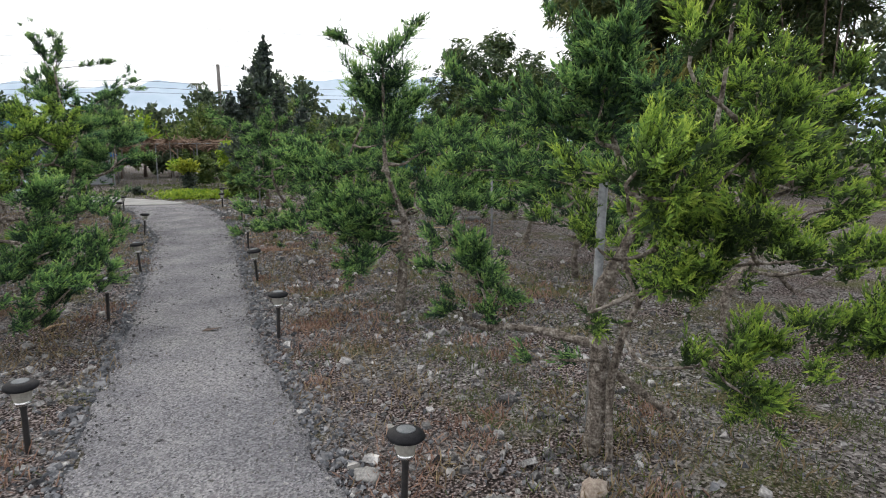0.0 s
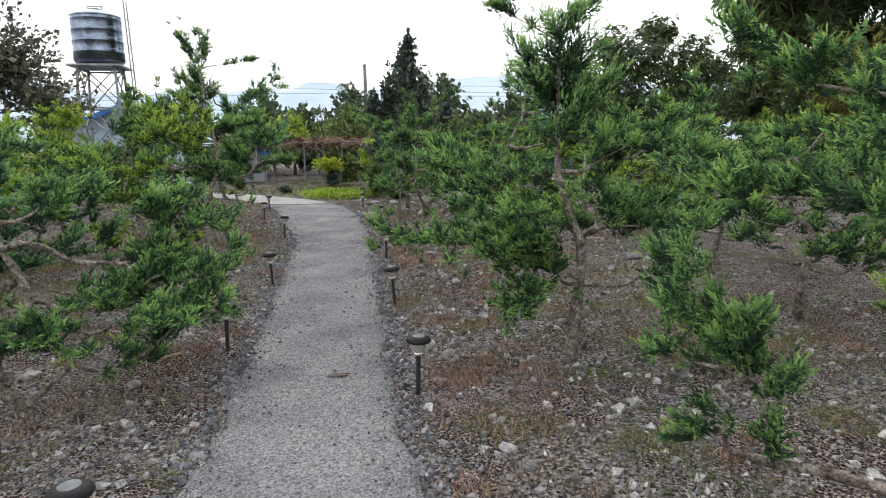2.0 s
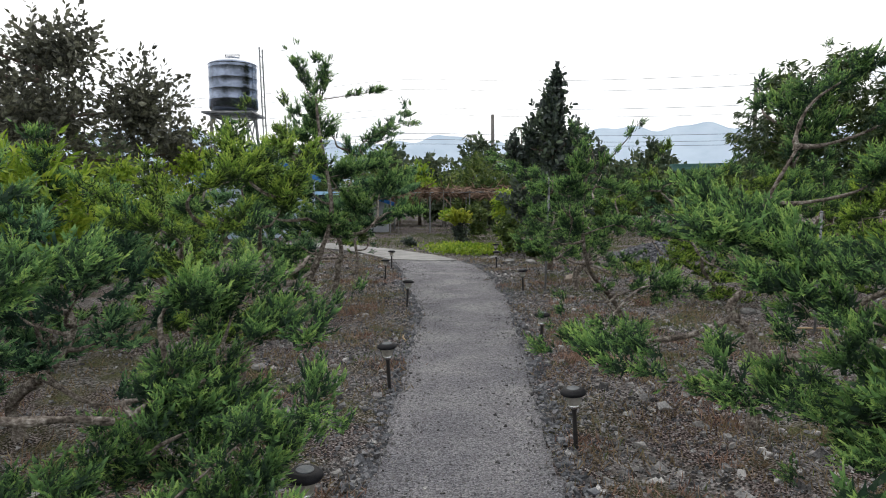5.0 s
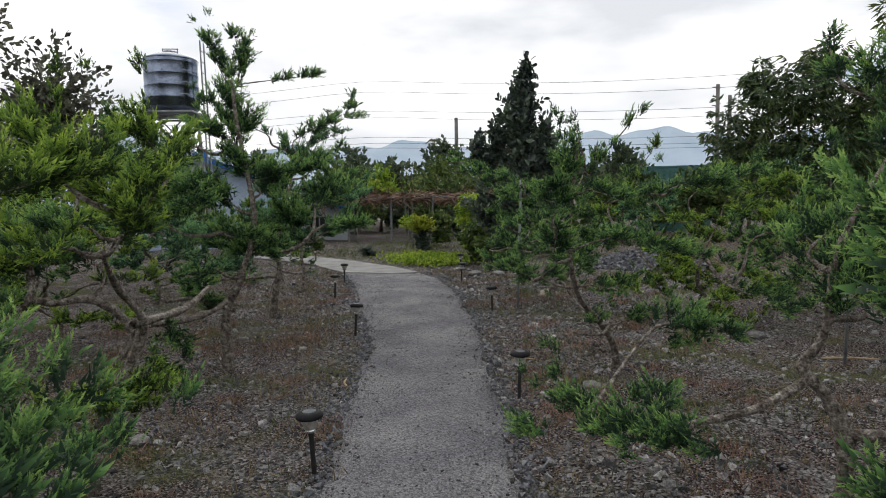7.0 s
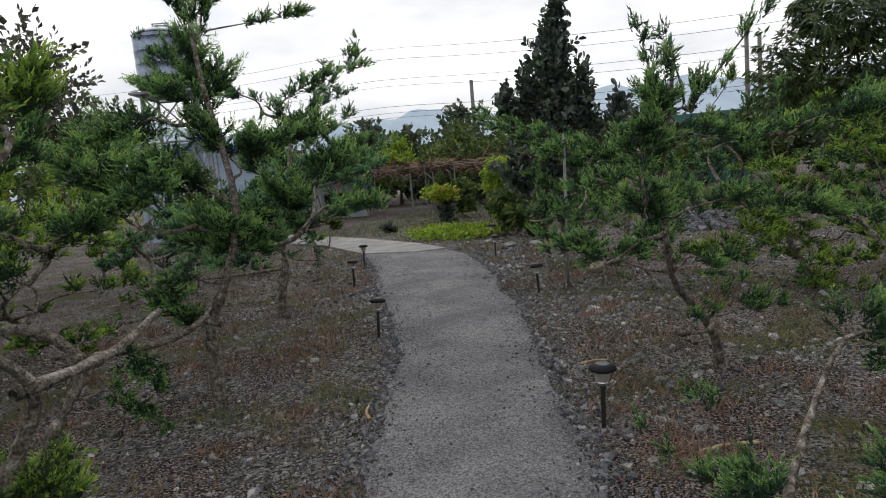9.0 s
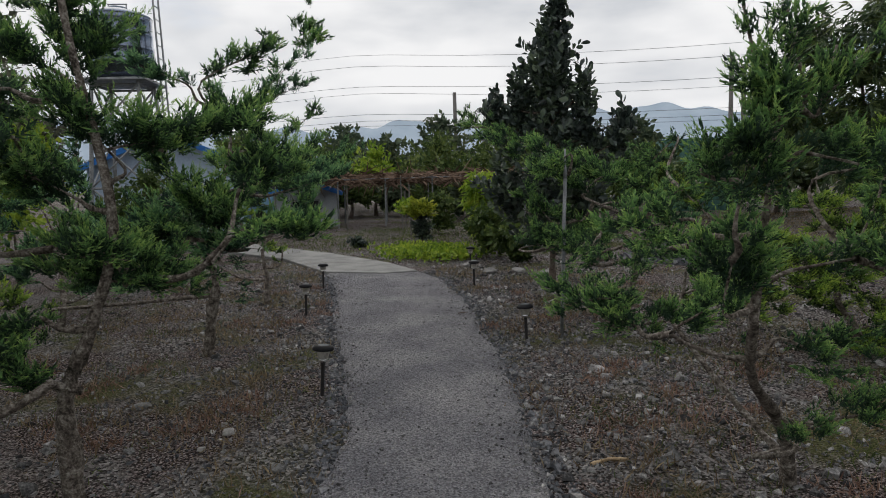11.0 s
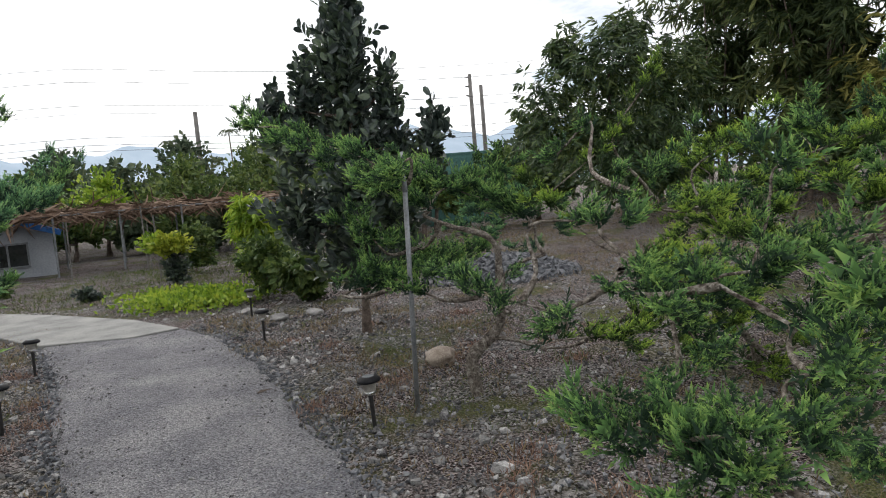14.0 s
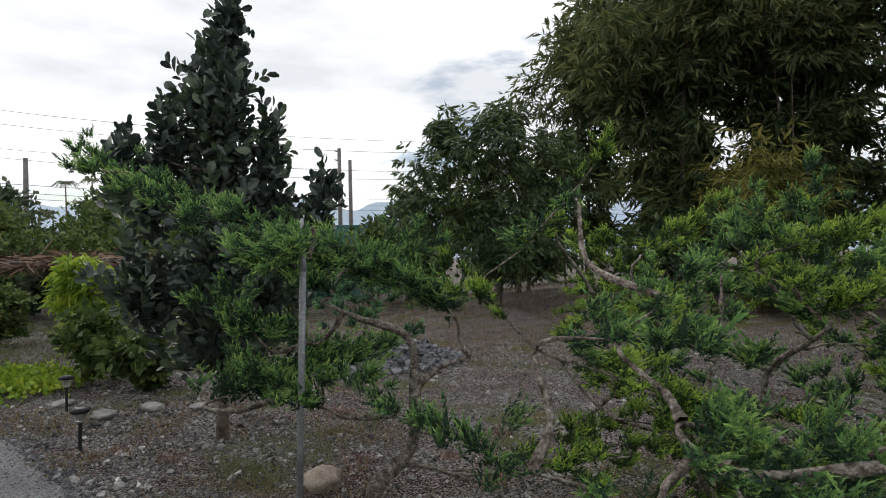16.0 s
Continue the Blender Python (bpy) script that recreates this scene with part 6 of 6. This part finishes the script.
part("core", bm, M_SLATE_DARK, heap, "", True, pose(-2.29, 18.82, LEVEL) @ Matrix.Diagonal((1.13, 0.87, 1.4, 1)))
tagged(piece("slate_layer", mesh_of("slate_layer", v, f, M_SLATE_DARK), heap), "broken slate pieces", kind="stuff")


def tufts(name, spots, mat, blades, height, spread, label):
    V = []
    for (x, y, s) in spots:
        n = int(blades * s)
        p = np.stack([x + RNG.normal(0, spread * s, n), y + RNG.normal(0, spread * s, n), np.zeros(n)], 1)
        p[:, 2] = ground_height(p[:, 0], p[:, 1]) - 0.004
        V.append(p)
    p = np.vstack(V)
    d = RNG.normal(0, 0.75, (len(p), 3)) + (0, 0, 1.0)
    d[:, 2] = np.abs(d[:, 2])
    v, f, _ = scatter([low_leaf(0.055), low_leaf(0.04), low_leaf(0.08)], p, d, height * RNG.uniform(0.4, 1.3, len(p)))
    return tagged(new(name, mesh_of(name, v, f, mat)), label, "weeds", kind="stuff")


def spots(n, x0, x1, y0, y1, near=0.12, far=6.0, smin=0.5, smax=1.4):
    out = []
    while len(out) < n:
        x, y = RNG.uniform(x0, x1), RNG.uniform(y0, y1)
        o = float(off_path(np.array(x), np.array(y)))
        if near < o < far and RNG.random() < 1.2 - o / 4:
            out.append((x, y, RNG.uniform(smin, smax)))
    return out


tufts("dry_red_weeds", spots(105, -8, 3, 1.5, 16) + [(-0.85, 4.45, 2), (-0.6, 5.1, 1.6), (-1.1, 4.9, 1.6), (0.1, 3.0, 1.6), (-0.2, 2.7, 1.5), (-2.3, 8.75, 2.2), (-2.5, 8.9, 1.6), (-1.5, 6.3, 1.6), (-1.3, 7.9, 1.8), (-3.0, 10.6, 1.6), (-2.6, 10.9, 1.8), (-1.05, 4.95, 1.2), (0.4, 5.6, 2.2), (0.9, 5.9, 1.6)], M_WEED_RED, 120, 0.07, 0.085, "dry rust-red weed tufts on stony soil")
tufts("dry_tan_weeds", spots(520, -10, 4, 1.5, 19), M_WEED_TAN, 60, 0.075, 0.12, "withered tan weeds and grass on stony soil")
tufts("low_green_weeds", spots(190, -10, 4, 1.5, 20, 0.2, 8) + spots(170, -0.6, 3, 2.2, 8, 0.9, 8) + spots(60, -4, 0, 9, 16, 0.9, 8), M_WEED_GREEN, 70, 0.05, 0.13, "low mossy green weeds on stony soil")
tufts("clearing_grass", [(RNG.uniform(-3, 10), RNG.uniform(18, 31), 3.0) for _ in range(420)], M_WEED_TAN, 24, 0.09, 0.25, "dry tan grass of the clearing")
tufts("garden_grass", [(RNG.uniform(-12, -4), RNG.uniform(19.5, 28), 2.5) for _ in range(200)], M_WEED_GREEN, 22, 0.11, 0.24, "short green grass beyond the slab")

# dead leaf and stick on the path
def curl(name, x, y, ln, turn, mat, label, category):
    bm = bmesh.new()
    pts = [(-0.5, 0, 0.03), (-0.25, 0.16, 0.10), (0.1, 0.13, 0.05), (0.5, -0.03, 0.09), (0.15, -0.14, 0.12), (-0.2, -0.12, 0.04)]
    a = [bm.verts.new((px * ln, py * ln, pz * ln)) for px, py, pz in pts]
    b = [bm.verts.new((px * ln * 0.95, py * ln * 0.9, pz * ln + 0.006)) for px, py, pz in pts]
    bm.faces.new(a[::-1])
    bm.faces.new(b)
    for i in range(6):
        bm.faces.new((a[i], a[(i + 1) % 6], b[(i + 1) % 6], b[i]))
    ob = part(name, bm, mat, None)
    ob.matrix_basis = pose(x, y, LEVEL + 0.012, 0, 0, turn)
    return tagged(ob, label, category)


curl("dead_leaf", -4.95, 13.5, 0.12, 30, M_BARK_DARK, "curled dead brown leaf on the path", "leaf")
curl("dead_leaf", -1.85, 4.84, 0.15, 25, M_BARK_DARK, "curled dead brown leaf on the path", "leaf")
for x, y, ln, turn in ((-2.2, 8.9, 0.35, 30), (-3.05, 10.15, 0.22, 35), (-3.2, 5.0, 0.2, 70), (-0.2, 11.0, 0.5, 10), (-4.3, 9.0, 0.25, 120)):
    tagged(piece("stick", limb_mesh("stick", [(-ln / 2, 0, 0.012), (0, 0.02, 0.018), (ln / 2, 0, 0.012)], 0.012, 0.007, M_STUB, 7), None, "", pose(x, y, float(ground_height(x, y)), 0, 0, turn)), "short dry pruned stick on stony soil", "stick", "pruned sticks")


def boulder(x, y, r, label, flat=0.42, mat=None):
    bm = bmesh.new()
    bmesh.ops.create_icosphere(bm, subdivisions=3, radius=r)
    for v in bm.verts:
        k = 1 + 0.34 * noise.noise(v.co * (2.2 / r) + Vector((x * 3, y, 0))) + 0.10 * noise.noise(v.co * (5 / r))
        v.co = Vector((v.co.x * k * 1.15, v.co.y * k * 0.85, v.co.z * k * flat))
    ob = part("rock", bm, mat or M_STONE_ONE, None, "", True)
    ob.matrix_basis = pose(x, y, float(ground_height(x, y)) + r * flat * 0.45, 0, 0, x * 77)
    return tagged(ob, label, "rock", "loose rocks")


M_COBBLE = material("tan_cobble", [(0.3, (0.19, 0.15, 0.12)), (0.5, (0.29, 0.24, 0.20)), (0.7, (0.40, 0.35, 0.30))], 0.85, 9, 80, 0.3)
boulder(0.62, 2.42, 0.06, "round tan cobble on stony soil", 0.75, M_COBBLE)
boulder(-3.52, 13.92, 0.15, "rounded brown rock on stony soil", 0.6, M_COBBLE)
boulder(-0.35, 2.62, 0.06, "pale grey angular rock beside the path")
boulder(0.22, 2.38, 0.055, "pale grey angular rock on stony soil")
for x, y, r in ((-4.9, 7.4, 0.07), (-4.0, 6.6, 0.06), (-4.75, 9.6, 0.05), (-2.35, 9.55, 0.07), (-5.3, 9.9, 0.045), (-6.2, 10.1, 0.06), (-5.5, 16.6, 0.14), (-5.1, 16.9, 0.12), (-4.6, 16.7, 0.1), (-6.1, 17.4, 0.12), (-0.9, 11.8, 0.1), (0.6, 12.2, 0.14), (0.3, 9.4, 0.13), (0.55, 9.3, 0.1), (-3.9, 4.5, 0.06), (-3.1, 4.5, 0.05)):
    boulder(x, y, r, "weathered grey garden rock on stony soil")

# stones nearest the path, each its own piece of the ground
stone_meshes = []
for k in range(8):
    v, f, _ = CHIPS[k]
    stone_meshes.append(mesh_of("stone", v * (0.07, 0.07, 0.022), f, M_STONE_ONE))
made = 0
while made < 300:
    yv = RNG.uniform(2.4, 14.5)
    l, r = path_sides(yv)
    xv = r + RNG.gamma(1.6, 0.35) + 0.08 if RNG.random() < 0.62 else l - RNG.gamma(1.6, 0.35) - 0.08
    ob = piece("stone", stone_meshes[made % 8], ground, "", pose(xv, yv, float(ground_height(xv, yv)) + 0.006, RNG.normal(0, 9), RNG.normal(0, 9), RNG.uniform(0, 360)))
    ob.scale = (RNG.uniform(0.5, 1.35),) * 3
    made += 1
